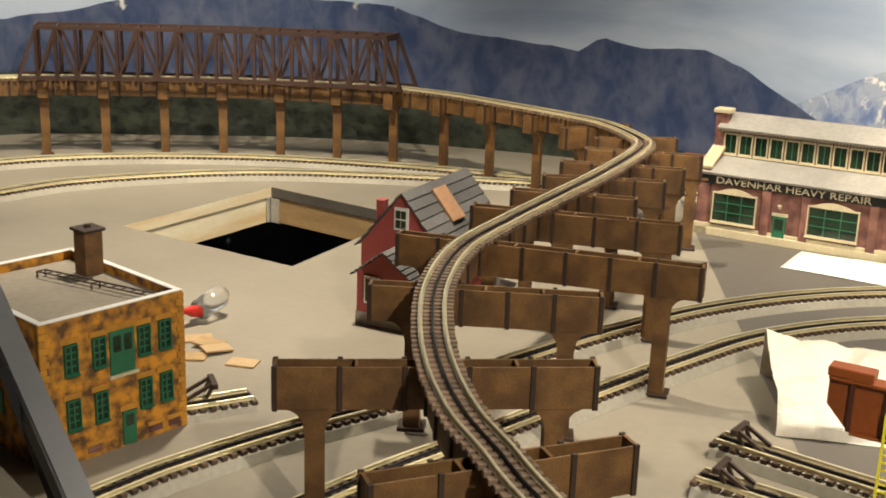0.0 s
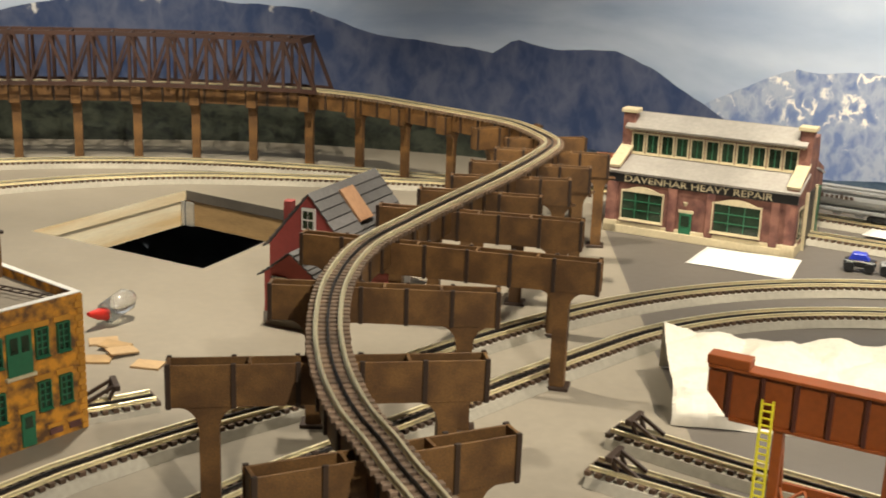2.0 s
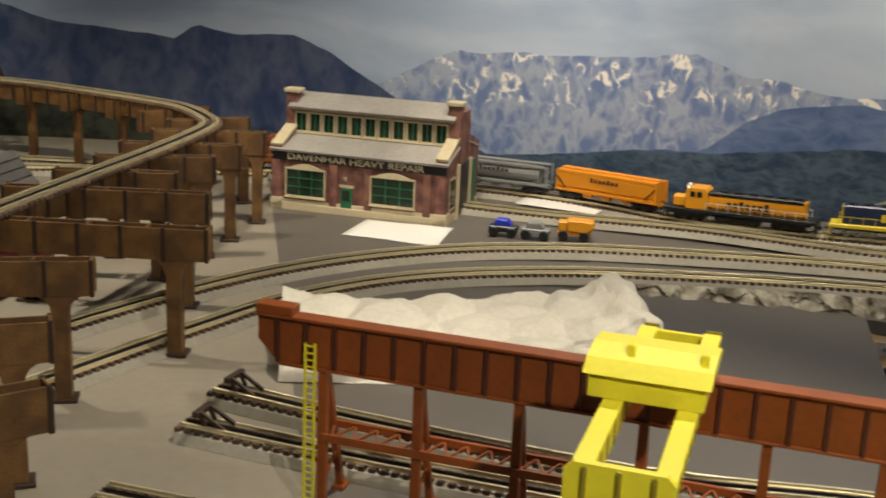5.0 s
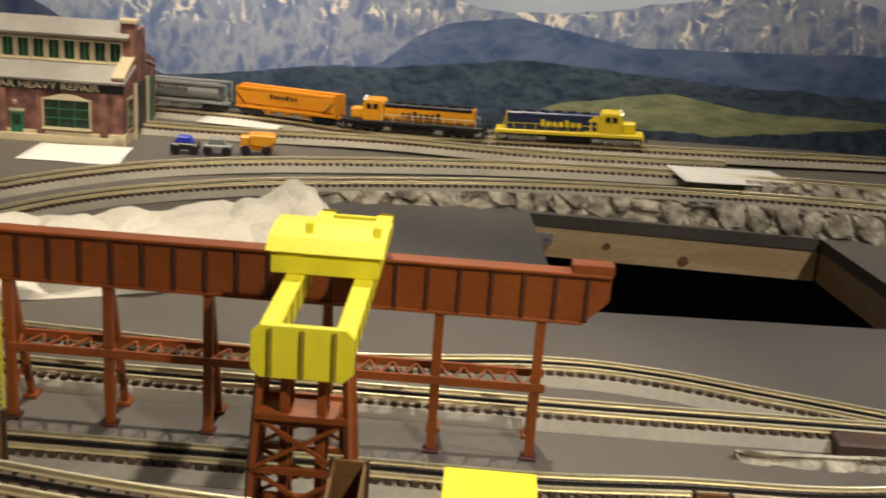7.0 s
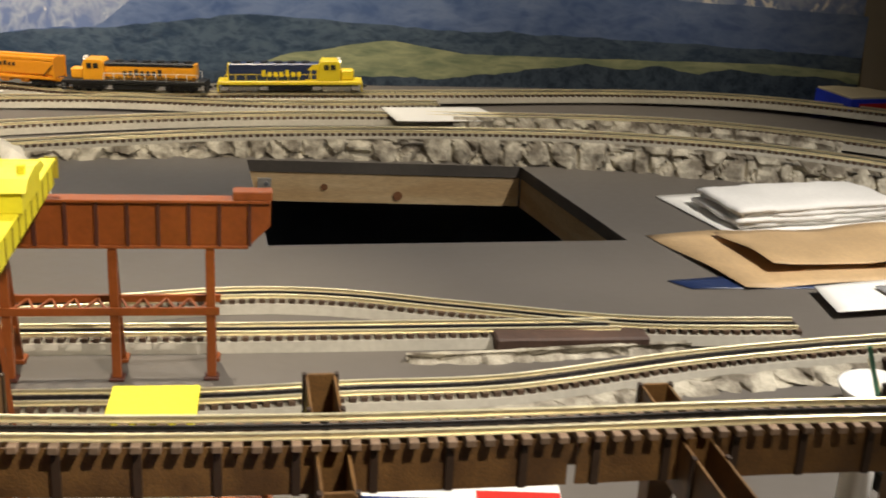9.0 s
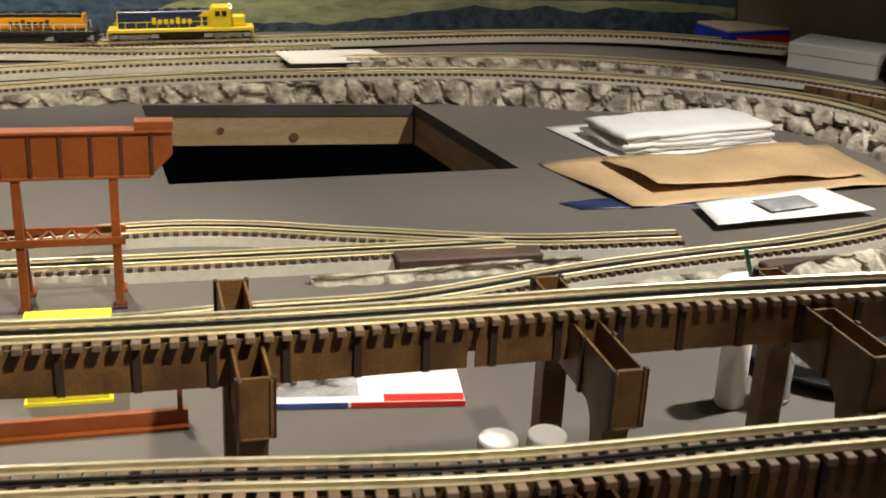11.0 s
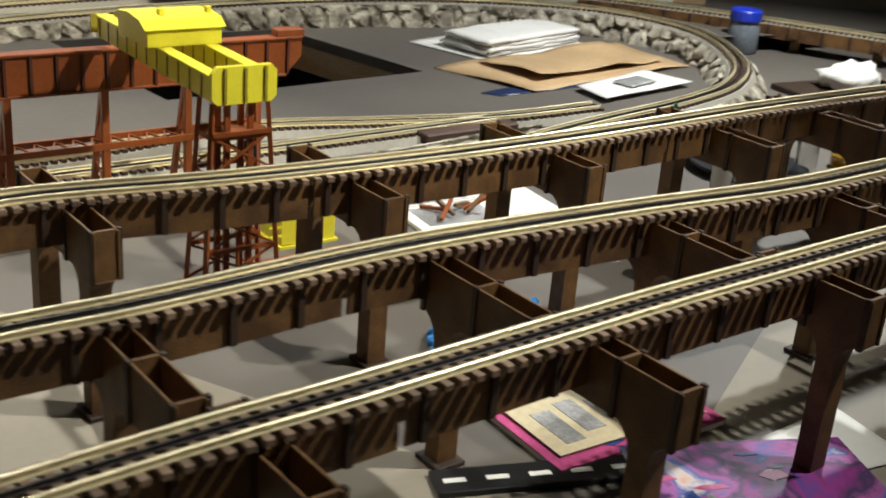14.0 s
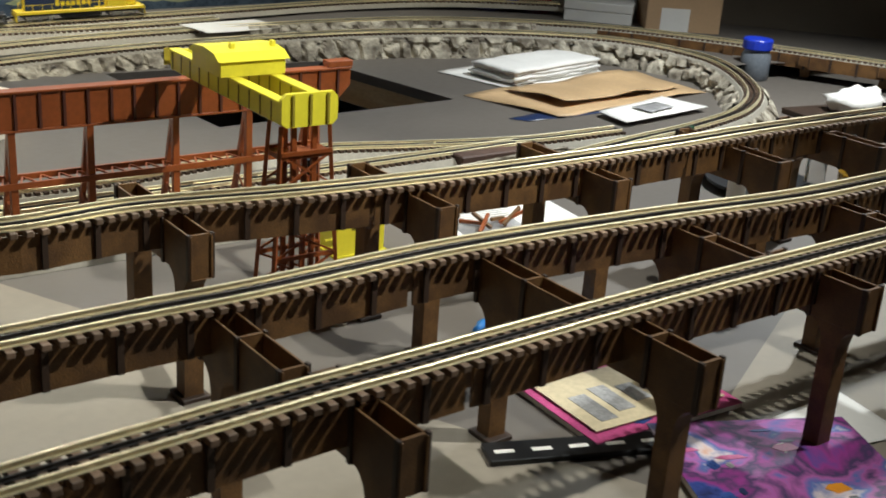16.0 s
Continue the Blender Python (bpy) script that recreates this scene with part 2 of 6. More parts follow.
def spline(pts, step=0.02):
    """Points at even steps on a smooth curve through pts."""
    p = [Vector((*q, 0.0)) if len(q) == 2 else Vector(q) for q in pts]
    p = [p[0] * 2 - p[1]] + p + [p[-1] * 2 - p[-2]]
    fine = []
    for a, b, c, d in zip(p, p[1:], p[2:], p[3:]):
        for k in range(24):
            t = k / 24
            fine.append(0.5 * ((2 * b) + (c - a) * t + (2 * a - 5 * b + 4 * c - d) * t * t + (3 * b - a - 3 * c + d) * t ** 3))
    fine.append(p[-2])
    out, need = [fine[0]], step
    for a, b in zip(fine, fine[1:]):
        L = (b - a).length
        pos = 0.0
        while L - pos >= need:
            pos += need
            out.append(a.lerp(b, pos / L))
            need = step
        need -= L - pos
    return out


def frames(line):
    """For each point of a line: the point, the way along and the way to its right."""
    out = []
    for i, q in enumerate(line):
        d = line[min(i + 1, len(line) - 1)] - line[max(i - 1, 0)]
        d.z = 0
        d.normalize()
        out.append((q, d, Vector((d.y, -d.x, 0))))
    return out


def sweep(line, section, bm=None, closed=True):
    """A section of (right, up) points drawn along a line."""
    bm = bm or bmesh.new()
    rows = [[bm.verts.new(q + r * s + Vector((0, 0, u))) for s, u in section] for q, d, r in frames(line)]
    n = len(section)
    for a, b in zip(rows, rows[1:]):
        for i in range(n if closed else n - 1):
            j = (i + 1) % n
            bm.faces.new((a[i], a[j], b[j], b[i]))
    if closed:
        bm.faces.new(rows[0][::-1])
        bm.faces.new(rows[-1])
    bmesh.ops.recalc_face_normals(bm, faces=bm.faces)
    return bm


def quads_mesh(name, boxes, mat, parent):
    """Many small boxes in one mesh: each is a centre, an along, a right, an up half-vector."""
    vs, fs = [], []
    for c, a, r, u in boxes:
        i = len(vs)
        for sa in (-1, 1):
            for sr in (-1, 1):
                for su in (-1, 1):
                    vs.append(c + a * sa + r * sr + u * su)
        fs += [(i, i + 1, i + 3, i + 2), (i + 4, i + 6, i + 7, i + 5), (i, i + 4, i + 5, i + 1), (i + 2, i + 3, i + 7, i + 6), (i + 1, i + 5, i + 7, i + 3), (i, i + 2, i + 6, i + 4)]
    me = bpy.data.meshes.new(name)
    me.from_pydata([tuple(v) for v in vs], [], fs)
    me.materials.append(mat)
    ob = new(name, me)
    ob.parent = parent
    return ob


# ---- the room and the layout table ----
WALL = [(-2.6, 1.2), (-2.5, 2.4), (-2.25, 3.3), (-1.67, 3.93), (-1.1, 4.08), (-0.5, 4.15), (0.3, 4.0), (1.0, 3.62), (1.6, 3.2), (2.1, 2.86), (2.6, 2.53), (2.95, 2.28), (3.3, 1.96), (3.5, 1.75)]
wall_line = spline(WALL, 0.03)
W0 = 1.204   # length of the first stretch


def ridge(points, rough, seed):
    """A ridge line: height by the length along the wall, broken up by noise."""
    us, hs = [p[0] for p in points], [p[1] for p in points]

    def height(u):
        return float(np.interp(u, us, hs)) + rough * (noise.noise((u * 9, seed, 0)) + 0.6 * noise.noise((u * 23, seed, 3)) + 0.4 * noise.noise((u * 55, seed, 5)))
    return height


def paint(name, low, high, noise_scale, snow=None, snow_level=0.0, snow_at=0.5, stretch=(1, 1, 1), shine=0.4, lean=0.0, relief=0.45):
    """Printed landscape: slopes broken by ridges, with snow in gullies above a level."""
    m = bpy.data.materials.new(name)
    m.use_nodes = True
    n, l = m.node_tree.nodes, m.node_tree.links
    b = n["Principled BSDF"]
    b.inputs["Roughness"].default_value = shine
    tc, mp = n.new("ShaderNodeTexCoord"), n.new("ShaderNodeMapping")
    mp.inputs["Scale"].default_value = stretch
    mp.inputs["Rotation"].default_value = (0, radians(lean), 0)
    l.new(tc.outputs["Object"], mp.inputs["Vector"])
    sep = n.new("ShaderNodeSeparateXYZ")
    l.new(tc.outputs["Object"], sep.inputs[0])

    def tex(scale, kind, detail, distort):
        t = n.new("ShaderNodeTexNoise")
        t.noise_type = kind
        t.inputs["Scale"].default_value, t.inputs["Detail"].default_value = scale, detail
        t.inputs["Distortion"].default_value = distort
        l.new(mp.outputs[0], t.inputs["Vector"])
        return t.outputs["Fac"]

    def calc(op, a, c):
        k = n.new("ShaderNodeMath")
        k.operation = op
        for i, v in enumerate((a, c)):
            if isinstance(v, (int, float)):
                k.inputs[i].default_value = v
            else:
                l.new(v, k.inputs[i])
        return k.outputs[0]
    soft_, folds = tex(noise_scale, "FBM", 8, 0.5), tex(noise_scale * 1.6, "FBM", 7, 0.4)
    crags = calc("MULTIPLY", calc("SUBTRACT", 0.09, calc("ABSOLUTE", calc("SUBTRACT", folds, 0.5), 0)), relief * 2.6)
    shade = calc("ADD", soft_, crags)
    ramp = n.new("ShaderNodeValToRGB")
    ramp.color_ramp.elements[0].color, ramp.color_ramp.elements[0].position = (*low, 1), 0.33
    ramp.color_ramp.elements[1].color, ramp.color_ramp.elements[1].position = (*high, 1), 0.72
    l.new(shade, ramp.inputs["Fac"])
    out = ramp.outputs[0]
    if snow:
        up = n.new("ShaderNodeMapRange")
        up.inputs["From Min"].default_value, up.inputs["From Max"].default_value = snow_level, snow_level + 0.14
        up.inputs["To Min"].default_value, up.inputs["To Max"].default_value = -0.35, 0.0
        l.new(sep.outputs["Z"], up.inputs["Value"])
        field = calc("ADD", calc("ADD", tex(noise_scale * 0.8, "FBM", 9, 1.2), calc("MULTIPLY", crags, 0.9)), up.outputs[0])
        sr = n.new("ShaderNodeMapRange")
        sr.inputs["From Min"].default_value, sr.inputs["From Max"].default_value = snow_at, snow_at + 0.10
        l.new(field, sr.inputs["Value"])
        mx = n.new("ShaderNodeMix")
        mx.data_type = "RGBA"
        l.new(sr.outputs[0], mx.inputs["Factor"])
        l.new(out, mx.inputs["A"])
        mx.inputs["B"].default_value = (*snow, 1)
        out = mx.outputs["Result"]
    l.new(out, b.inputs["Base Color"])
    return m


SKY = paint("printed_sky", (0.27, 0.34, 0.48), (0.56, 0.62, 0.72), 1.3, stretch=(1, 1, 2.2), relief=0.1)
MT_FAR = paint("printed_snow_peaks", (0.15, 0.205, 0.38), (0.36, 0.40, 0.50), 9, snow=(0.86, 0.80, 0.73), snow_level=0.12, snow_at=0.66, stretch=(1.7, 1.7, 1.2), lean=28, relief=0.8)
MT_DARK = paint("printed_dark_ridge", (0.026, 0.046, 0.115), (0.095, 0.11, 0.175), 8, snow=(0.60, 0.58, 0.56), snow_level=0.34, snow_at=0.565, stretch=(1.5, 1.5, 1.0), lean=32, relief=0.4)
HILL = paint("printed_blue_hills", (0.065, 0.11, 0.24), (0.15, 0.205, 0.35), 8, stretch=(1, 1, 2.0), relief=0.5)
NEARH = paint("printed_forest_hills", (0.024, 0.046, 0.085), (0.08, 0.115, 0.16), 14, stretch=(1, 1, 2), relief=0.6)
MEADOW = paint("printed_meadow", (0.16, 0.20, 0.12), (0.36, 0.37, 0.21), 9, stretch=(1, 1, 4), relief=0.4)
TREES = paint("printed_tree_line", (0.014, 0.026, 0.048), (0.06, 0.085, 0.12), 30, relief=0.6)
FOREST = paint("printed_dark_forest", (0.006, 0.010, 0.009), (0.045, 0.052, 0.036), 15, stretch=(1, 1, 1.4), relief=0.5)

backdrop = thing("backdrop", (0, 0, 0), "printed mountain landscape mural on the curved wall", "backdrop", kind="structure")
part("sky_print", sweep(wall_line, [(0, -0.9), (0, 1.75), (-0.05, 1.75), (-0.05, -0.9)]), SKY, backdrop)


def range_print(name, height, low, out, mat, u0, u1):
    bm = bmesh.new()
    last = None
    for i, (q, d, r) in enumerate(frames(wall_line)):
        u = i * 0.03 - W0
        if u < u0 or u > u1:
            continue
        h = max(height(u), low + 0.002)
        row = [bm.verts.new(q + r * out + Vector((0, 0, low + (h - low) * k / 6))) for k in range(7)]
        if last:
            for k in range(6):
                bm.faces.new((last[k], row[k], row[k + 1], last[k + 1]))
        last = row
    bmesh.ops.recalc_face_normals(bm, faces=bm.faces)
    return part(name, bm, mat, backdrop)


range_print("snow_peaks", ridge([(4.26, 0.14100000000000001), (4.51, 0.261), (4.62, 0.322), (4.75, 0.379), (5.04, 0.391), (5.3, 0.404), (5.48, 0.434), (5.62, 0.384), (5.9, 0.348), (6.17, 0.372), (6.47, 0.44), (6.67, 0.5), (6.97, 0.42), (7.47, 0.48), (9, 0.42)], 0.012, 4), -0.1, 0.004, MT_FAR, 4.26, 9.2)
range_print("dark_ridge", ridge([(-1, 0.3), (1.0, 0.3), (1.82, 0.38), (2.06, 0.411), (2.31, 0.471), (2.59, 0.497), (2.86, 0.468), (3.13, 0.461), (3.37, 0.381), (3.6, 0.367), (3.78, 0.347), (3.85, 0.395), (4.01, 0.371), (4.19, 0.389), (4.33, 0.339), (4.51, 0.241), (4.81, 0.1), (5.06, 0.0)], 0.006, 2), -0.1, 0.008, MT_DARK, -1, 5.06)
range_print("blue_hills", ridge([(4.56, 0.0), (5.06, 0.1), (5.32, 0.146), (5.53, 0.169), (5.64, 0.26), (5.74, 0.309), (5.93, 0.336), (6.27, 0.281), (6.74, 0.305), (7.04, 0.325), (9, 0.3)], 0.006, 6), -0.1, 0.012, HILL, 4.56, 9.2)
range_print("near_hills", ridge([(4.46, 0.03), (5.06, 0.1), (5.32, 0.146), (5.57, 0.165), (5.95, 0.222), (6.55, 0.2), (9, 0.2)], 0.008, 9), -0.1, 0.016, NEARH, 4.46, 9.2)
range_print("meadow_print", ridge([(5.87, 0.03), (6.07, 0.111), (6.37, 0.165), (6.6, 0.133), (7.0, 0.14), (7.5, 0.161), (9, 0.12)], 0.003, 12), -0.1, 0.02, MEADOW, 5.87, 9.2)
range_print("tree_print", ridge([(3.0, 0.10), (4.3, 0.07), (5.24, 0.05), (6.24, 0.055), (6.54, 0.06), (6.84, 0.106), (7.0, 0.118), (7.26, 0.126), (7.5, 0.134), (9, 0.1)], 0.014, 14), -0.1, 0.024, TREES, 3.0, 9.2)
range_print("forest_print", ridge([(-1, 0.2), (0.6, 0.20), (1.6, 0.22), (2.4, 0.19), (3.0, 0.20), (3.5, 0.15), (3.9, 0.06), (4.1, 0.0)], 0.022, 17), -0.1, 0.028, FOREST, -1, 4.1)

room = thing("wall_room", (0, 0, 0), "plain tan painted room walls", "wall", kind="structure")
part("wall_east", box(-0.05, -4.5, -0.9, 0.05, 0.02, 1.75, 0, None, pose(3.53, 1.77, 0, 0, 0, 17)), WALLP, room)
part("wall_south", box(-4.5, -2.6, -0.9, 5.0, -2.5, 1.75), WALLP, room)
part("wall_west", box(-2.75, -2.5, -0.9, -2.65, 1.25, 1.75), WALLP, room)
tagged(part("ceiling", box(-4.5, -2.7, 1.75, 5.2, 4.8, 1.85), CEIL), "plain dark ceiling", "ceiling", kind="structure")
tagged(part("floor", box(-4.5, -2.7, -0.95, 5.2, 4.8, -0.9), ROOFV), "dark room floor", "floor", kind="structure")

HOLE1 = [(-0.866, 2.865), (-0.607, 3.357), (-0.19, 3.105), (-0.391, 2.612)]
HOLE2 = [(1.736, 2.136), (2.293, 1.811), (2.138, 1.285), (1.50, 1.575)]


def board(hole, outer, thick=0.028, pale=None):
    """A board with an opening: a ring of four pieces of tabletop."""
    bm = bmesh.new()
    top = [bm.verts.new((*p, 0)) for p in outer]
    rim = [bm.verts.new((*p, 0)) for p in hole]
    low = [bm.verts.new((*p, -thick)) for p in hole]
    for i in range(4):
        j = (i + 1) % 4
        bm.faces.new((top[i], top[j], rim[j], rim[i]))
        bm.faces.new((rim[i], rim[j], low[j], low[i])).material_index = 2 if i == pale else 1
    bmesh.ops.recalc_face_normals(bm, faces=bm.faces)
    return bm


table = thing("tabletop", (0, 0, 0), "grey-tan painted plywood layout table with two access openings", "table", kind="structure")
part("tabletop_west", board(HOLE1, [(-3.2, 1.4), (-2.4, 5.2), (0.55, 5.2), (0.55, 1.4)], pale=0), [TABLE, EDGE, PINE], table)
part("tabletop_south", prism([(-3.2, -1.2), (0.55, -1.2), (0.55, 1.4), (-3.2, 1.4)], -0.016, "z"), TABLE, table)
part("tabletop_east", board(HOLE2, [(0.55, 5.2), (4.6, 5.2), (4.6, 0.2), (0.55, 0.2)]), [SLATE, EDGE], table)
part("tabletop_corner", prism([(0.55, -1.2), (4.6, -1.2), (4.6, 0.2), (0.55, 0.2)], -0.016, "z"), TABLE, table)
for k, hole in enumerate((HOLE1, HOLE2)):
    cx, cy = sum(p[0] for p in hole) / 4, sum(p[1] for p in hole) / 4
    for i in range(4):
        a, b = Vector((*hole[i], 0)), Vector((*hole[(i + 1) % 4], 0))
        d = (b - a).normalized()
        out = Vector((d.y, -d.x, 0))
        if out.dot(Vector((cx, cy, 0)) - a) > 0:
            out = -out
        a, b = a + out * 0.004, b + out * 0.004
        bm = bmesh.new()
        vs = [bm.verts.new(v) for v in (a + Vector((0, 0, -0.030)), b + Vector((0, 0, -0.030)), b + Vector((0, 0, -0.1)), a + Vector((0, 0, -0.1)))]
        f = bm.faces.new(vs)
        r = bmesh.ops.extrude_face_region(bm, geom=[f])
        bmesh.ops.translate(bm, verts=[v for v in r["geom"] if isinstance(v, bmesh.types.BMVert)], vec=out * 0.018)
        bmesh.ops.recalc_face_normals(bm, faces=bm.faces)
        part("joist", bm, {(0, 0): PINE, (0, 1): PLYD}.get((k, i), PLY), table)
    # sheet under each opening, coloured as the darkness below the table
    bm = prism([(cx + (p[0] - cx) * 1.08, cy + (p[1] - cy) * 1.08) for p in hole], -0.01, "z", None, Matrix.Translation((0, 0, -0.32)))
    part("dark_sheet", bm, VOID, table)

# ---- tracks ----
TIE_STEP = 0.0082


def track(name, pts, label, ties_as_parts=None, elevated=False, bed=True, group="ground tracks"):
    """Three-rail track along a line of tie-top points: roadbed, ties and rails."""
    line = spline(pts, TIE_STEP)
    ob = thing(name, (0, 0, 0), label, "track", group)
    up = Vector((0, 0, 1))
    near, far = [], []
    for q, d, r in frames(line)[::2]:
        jit = rnd.uniform(-0.0008, 0.0008)
        b = (q + r * jit + up * -0.0034, d * 0.0044, r * (0.0290 if elevated else 0.0262), up * 0.0034)
        (near if ties_as_parts and ties_as_parts(q) else far).append(b)
    if near:
        tie_mesh = None
        for c, a, r, u in near[:290]:
            if tie_mesh is None:
                bm = box(-0.0044, -0.0290, -0.0034, 0.0044, 0.0290, 0.0034, 0.0007)
                tie_mesh = part("tie", bm, TIE, ob)
                one = tie_mesh
            else:
                one = new("tie", tie_mesh.data)
                one.parent = ob
            one.matrix_basis = Matrix.Translation(c) @ pose(0, 0, 0, 0, 0, math.degrees(math.atan2(a.y, a.x)))
        far += near[290:]
    if far:
        tagged(quads_mesh("tie_rest", far, TIE if elevated else TIEG, ob), kind="stuff")
    for s, m in ((-0.0165, RAIL), (0.0, RAILC), (0.0165, RAIL)):
        h, g = (0.0050, 0.5) if s == 0 else (0.0064, 1.0)
        side = [(0.0033, 0.0), (0.0033, 0.0007), (0.0007, 0.0012), (0.0007, h - 0.0022), (0.0020, h - 0.0016), (0.0019, h - 0.0004), (0.0012, h)]
        sec = [(s - x * g, z) for x, z in side] + [(s + x * g, z) for x, z in side[::-1]]
        part("centre_rail" if s == 0 else "rail", sweep(line[::2] if len(line) > 40 else line, sec), m, ob)
    if bed and not elevated:
        part("roadbed", sweep(line[::3] + [line[-1]], [(-0.040, -0.0195), (-0.030, -0.0064), (0.030, -0.0064), (0.040, -0.0195)]), BED, ob)
    return ob, line


E1 = [(-2.300, 2.300, 0.243), (-2.100, 2.900, 0.243), (-1.760, 3.390, 0.243), (-1.460, 3.595, 0.243), (-1.258, 3.660, 0.243), (-1.009, 3.712, 0.243), (-0.747, 3.746, 0.243), (-0.480, 3.741, 0.243), (-0.302, 3.721, 0.243), (-0.122, 3.633, 0.243), (0.050, 3.496, 0.243), (0.208, 3.360, 0.243), (0.311, 3.250, 0.243), (0.374, 3.098, 0.243), (0.393, 2.988, 0.243), (0.356, 2.837, 0.243), (0.268, 2.599, 0.243), (0.171, 2.368, 0.243), (0.090, 2.174, 0.243), (0.022, 1.991, 0.243), (-0.002, 1.799, 0.243), (0.006, 1.621, 0.243), (0.031, 1.460, 0.243), (0.067, 1.330, 0.243), (0.108, 1.237, 0.243), (0.148, 1.145, 0.243), (0.248, 0.960, 0.243), (0.420, 0.875, 0.243), (0.600, 0.745, 0.243), (0.800, 0.620, 0.243), (0.980, 0.520, 0.243), (1.160, 0.430, 0.243), (1.400, 0.315, 0.243), (1.680, 0.165, 0.243), (2.100, -0.070, 0.243), (2.600, -0.370, 0.243)]
E2 = [(-0.6, 1.02, 0.243), (0.09, 0.70, 0.243), (0.28, 0.605, 0.243), (0.54, 0.485, 0.243), (0.80, 0.33, 0.243), (1.03, 0.18, 0.243), (1.32, 0.03, 0.243), (1.9, -0.30, 0.243), (2.4, -0.6, 0.243)]
E3 = [(-0.8, 0.82, 0.243), (0.01, 0.48, 0.243), (0.25, 0.37, 0.243), (0.54, 0.235, 0.243), (0.74, 0.135, 0.243), (0.89, 0.06, 0.243), (1.12, -0.06, 0.243), (1.9, -0.48, 0.243)]
_, e1 = track("elevated_track", E1, "curving three-rail track with brown ties on the trestle", lambda q: 0.3 < q.x < 1.6 and q.y < 0.95 or q.y < 2.0 and q.x < 0.3, True, group="elevated tracks")
_, e2 = track("elevated_track", E2, "straight three-rail track with bright rails on the trestle", lambda q: 0.0 < q.x < 1.4, True, group="elevated tracks")
_, e3 = track("elevated_track", E3, "straight three-rail track with brown ties on the trestle", lambda q: -0.1 < q.x < 1.2, True, group="elevated tracks")

G1 = [(-0.75, 1.0, 0.02), (-0.42, 1.49, 0.02), (-0.33, 1.61, 0.02), (-0.20, 1.745, 0.02), (-0.03, 1.90, 0.02), (0.14, 2.10, 0.02), (0.31, 2.27, 0.02), (0.49, 2.42, 0.02), (0.68, 2.53, 0.02), (0.88, 2.60, 0.02), (1.09, 2.62, 0.022), (1.36, 2.575, 0.027), (1.86, 2.37, 0.045), (2.38, 2.05, 0.064), (2.80, 1.74, 0.074), (3.08, 1.32, 0.08), (3.16, 0.9, 0.084), (3.18, 0.4, 0.084), (3.16, -0.4, 0.084)]
G2 = [(-0.45, 1.1, 0.02), (-0.11, 1.55, 0.02), (0.03, 1.71, 0.02), (0.13, 1.82, 0.02), (0.25, 1.95, 0.02), (0.40, 2.11, 0.02), (0.57, 2.27, 0.02), (0.79, 2.385, 0.02), (1.04, 2.42, 0.022), (1.32, 2.385, 0.027), (1.81, 2.20, 0.045), (2.29, 1.905, 0.064), (2.60, 1.67, 0.070), (2.84, 1.40, 0.072), (2.97, 1.10, 0.072), (2.89, 0.80, 0.070), (2.62, 0.61, 0.062), (2.38, 0.57, 0.052), (2.16, 0.625, 0.042), (1.97, 0.715, 0.030), (1.78, 0.79, 0.022), (1.5, 0.86, 0.02), (1.30, 0.95, 0.02), (1.13, 1.02, 0.02), (0.94, 1.12, 0.02), (0.63, 1.28, 0.02), (0.28, 1.46, 0.02)]
TRAIN = [(-2.2, 1.9, 0.02), (-1.9, 2.75, 0.02), (-1.55, 3.3, 0.02), (-1.22, 3.55, 0.02), (-0.75, 3.66, 0.02), (-0.28, 3.64, 0.02), (0.15, 3.56, 0.02), (0.6, 3.47, 0.02), (1.0, 3.33, 0.02), (1.38, 3.10, 0.022), (1.67, 2.78, 0.035), (2.04, 2.55, 0.05), (2.45, 2.31, 0.066), (2.9, 2.09, 0.075), (3.2, 1.85, 0.082), (3.42, 1.5, 0.088)]
INNER = [(-1.75, 2.1, 0.02), (-1.5, 2.7, 0.02), (-1.27, 3.06, 0.02), (-1.10, 3.25, 0.02), (-0.76, 3.43, 0.02), (-0.43, 3.49, 0.02), (0.16, 3.49, 0.02), (0.55, 3.43, 0.02)]
SHEDT = [(0.95, 3.12, 0.02), (1.25, 2.95, 0.022), (1.6, 2.75, 0.034), (1.95, 2.47, 0.047), (2.35, 2.22, 0.064)]
track("ground_track", G1, "three-rail main track on grey roadbed")
_, loop = track("ground_track", G2, "three-rail loop track on grey roadbed along the rock wall")
_, tline = track("ground_track", TRAIN, "three-rail back track carrying the train")
track("ground_track", INNER, "three-rail inner back track")
track("ground_track", SHEDT, "short track leading out of the repair shed")
Y1 = [(0.43, 1.80, 0.02), (0.67, 1.64, 0.02), (1.02, 1.44, 0.02), (1.31, 1.34, 0.02), (1.46, 1.25, 0.02), (1.60, 1.12, 0.02), (1.80, 0.93, 0.024), (2.02, 0.78, 0.032)]
Y2 = [(0.385, 1.67, 0.02), (0.67, 1.505, 0.02), (1.02, 1.325, 0.02), (1.30, 1.18, 0.02), (1.54, 1.06, 0.02), (1.78, 0.93, 0.024)]
track("yard_track", Y1, "stub-ended three-rail yard track behind the crane", group="yard tracks")
track("yard_track", Y2, "stub-ended three-rail yard track under the crane", group="yard tracks")

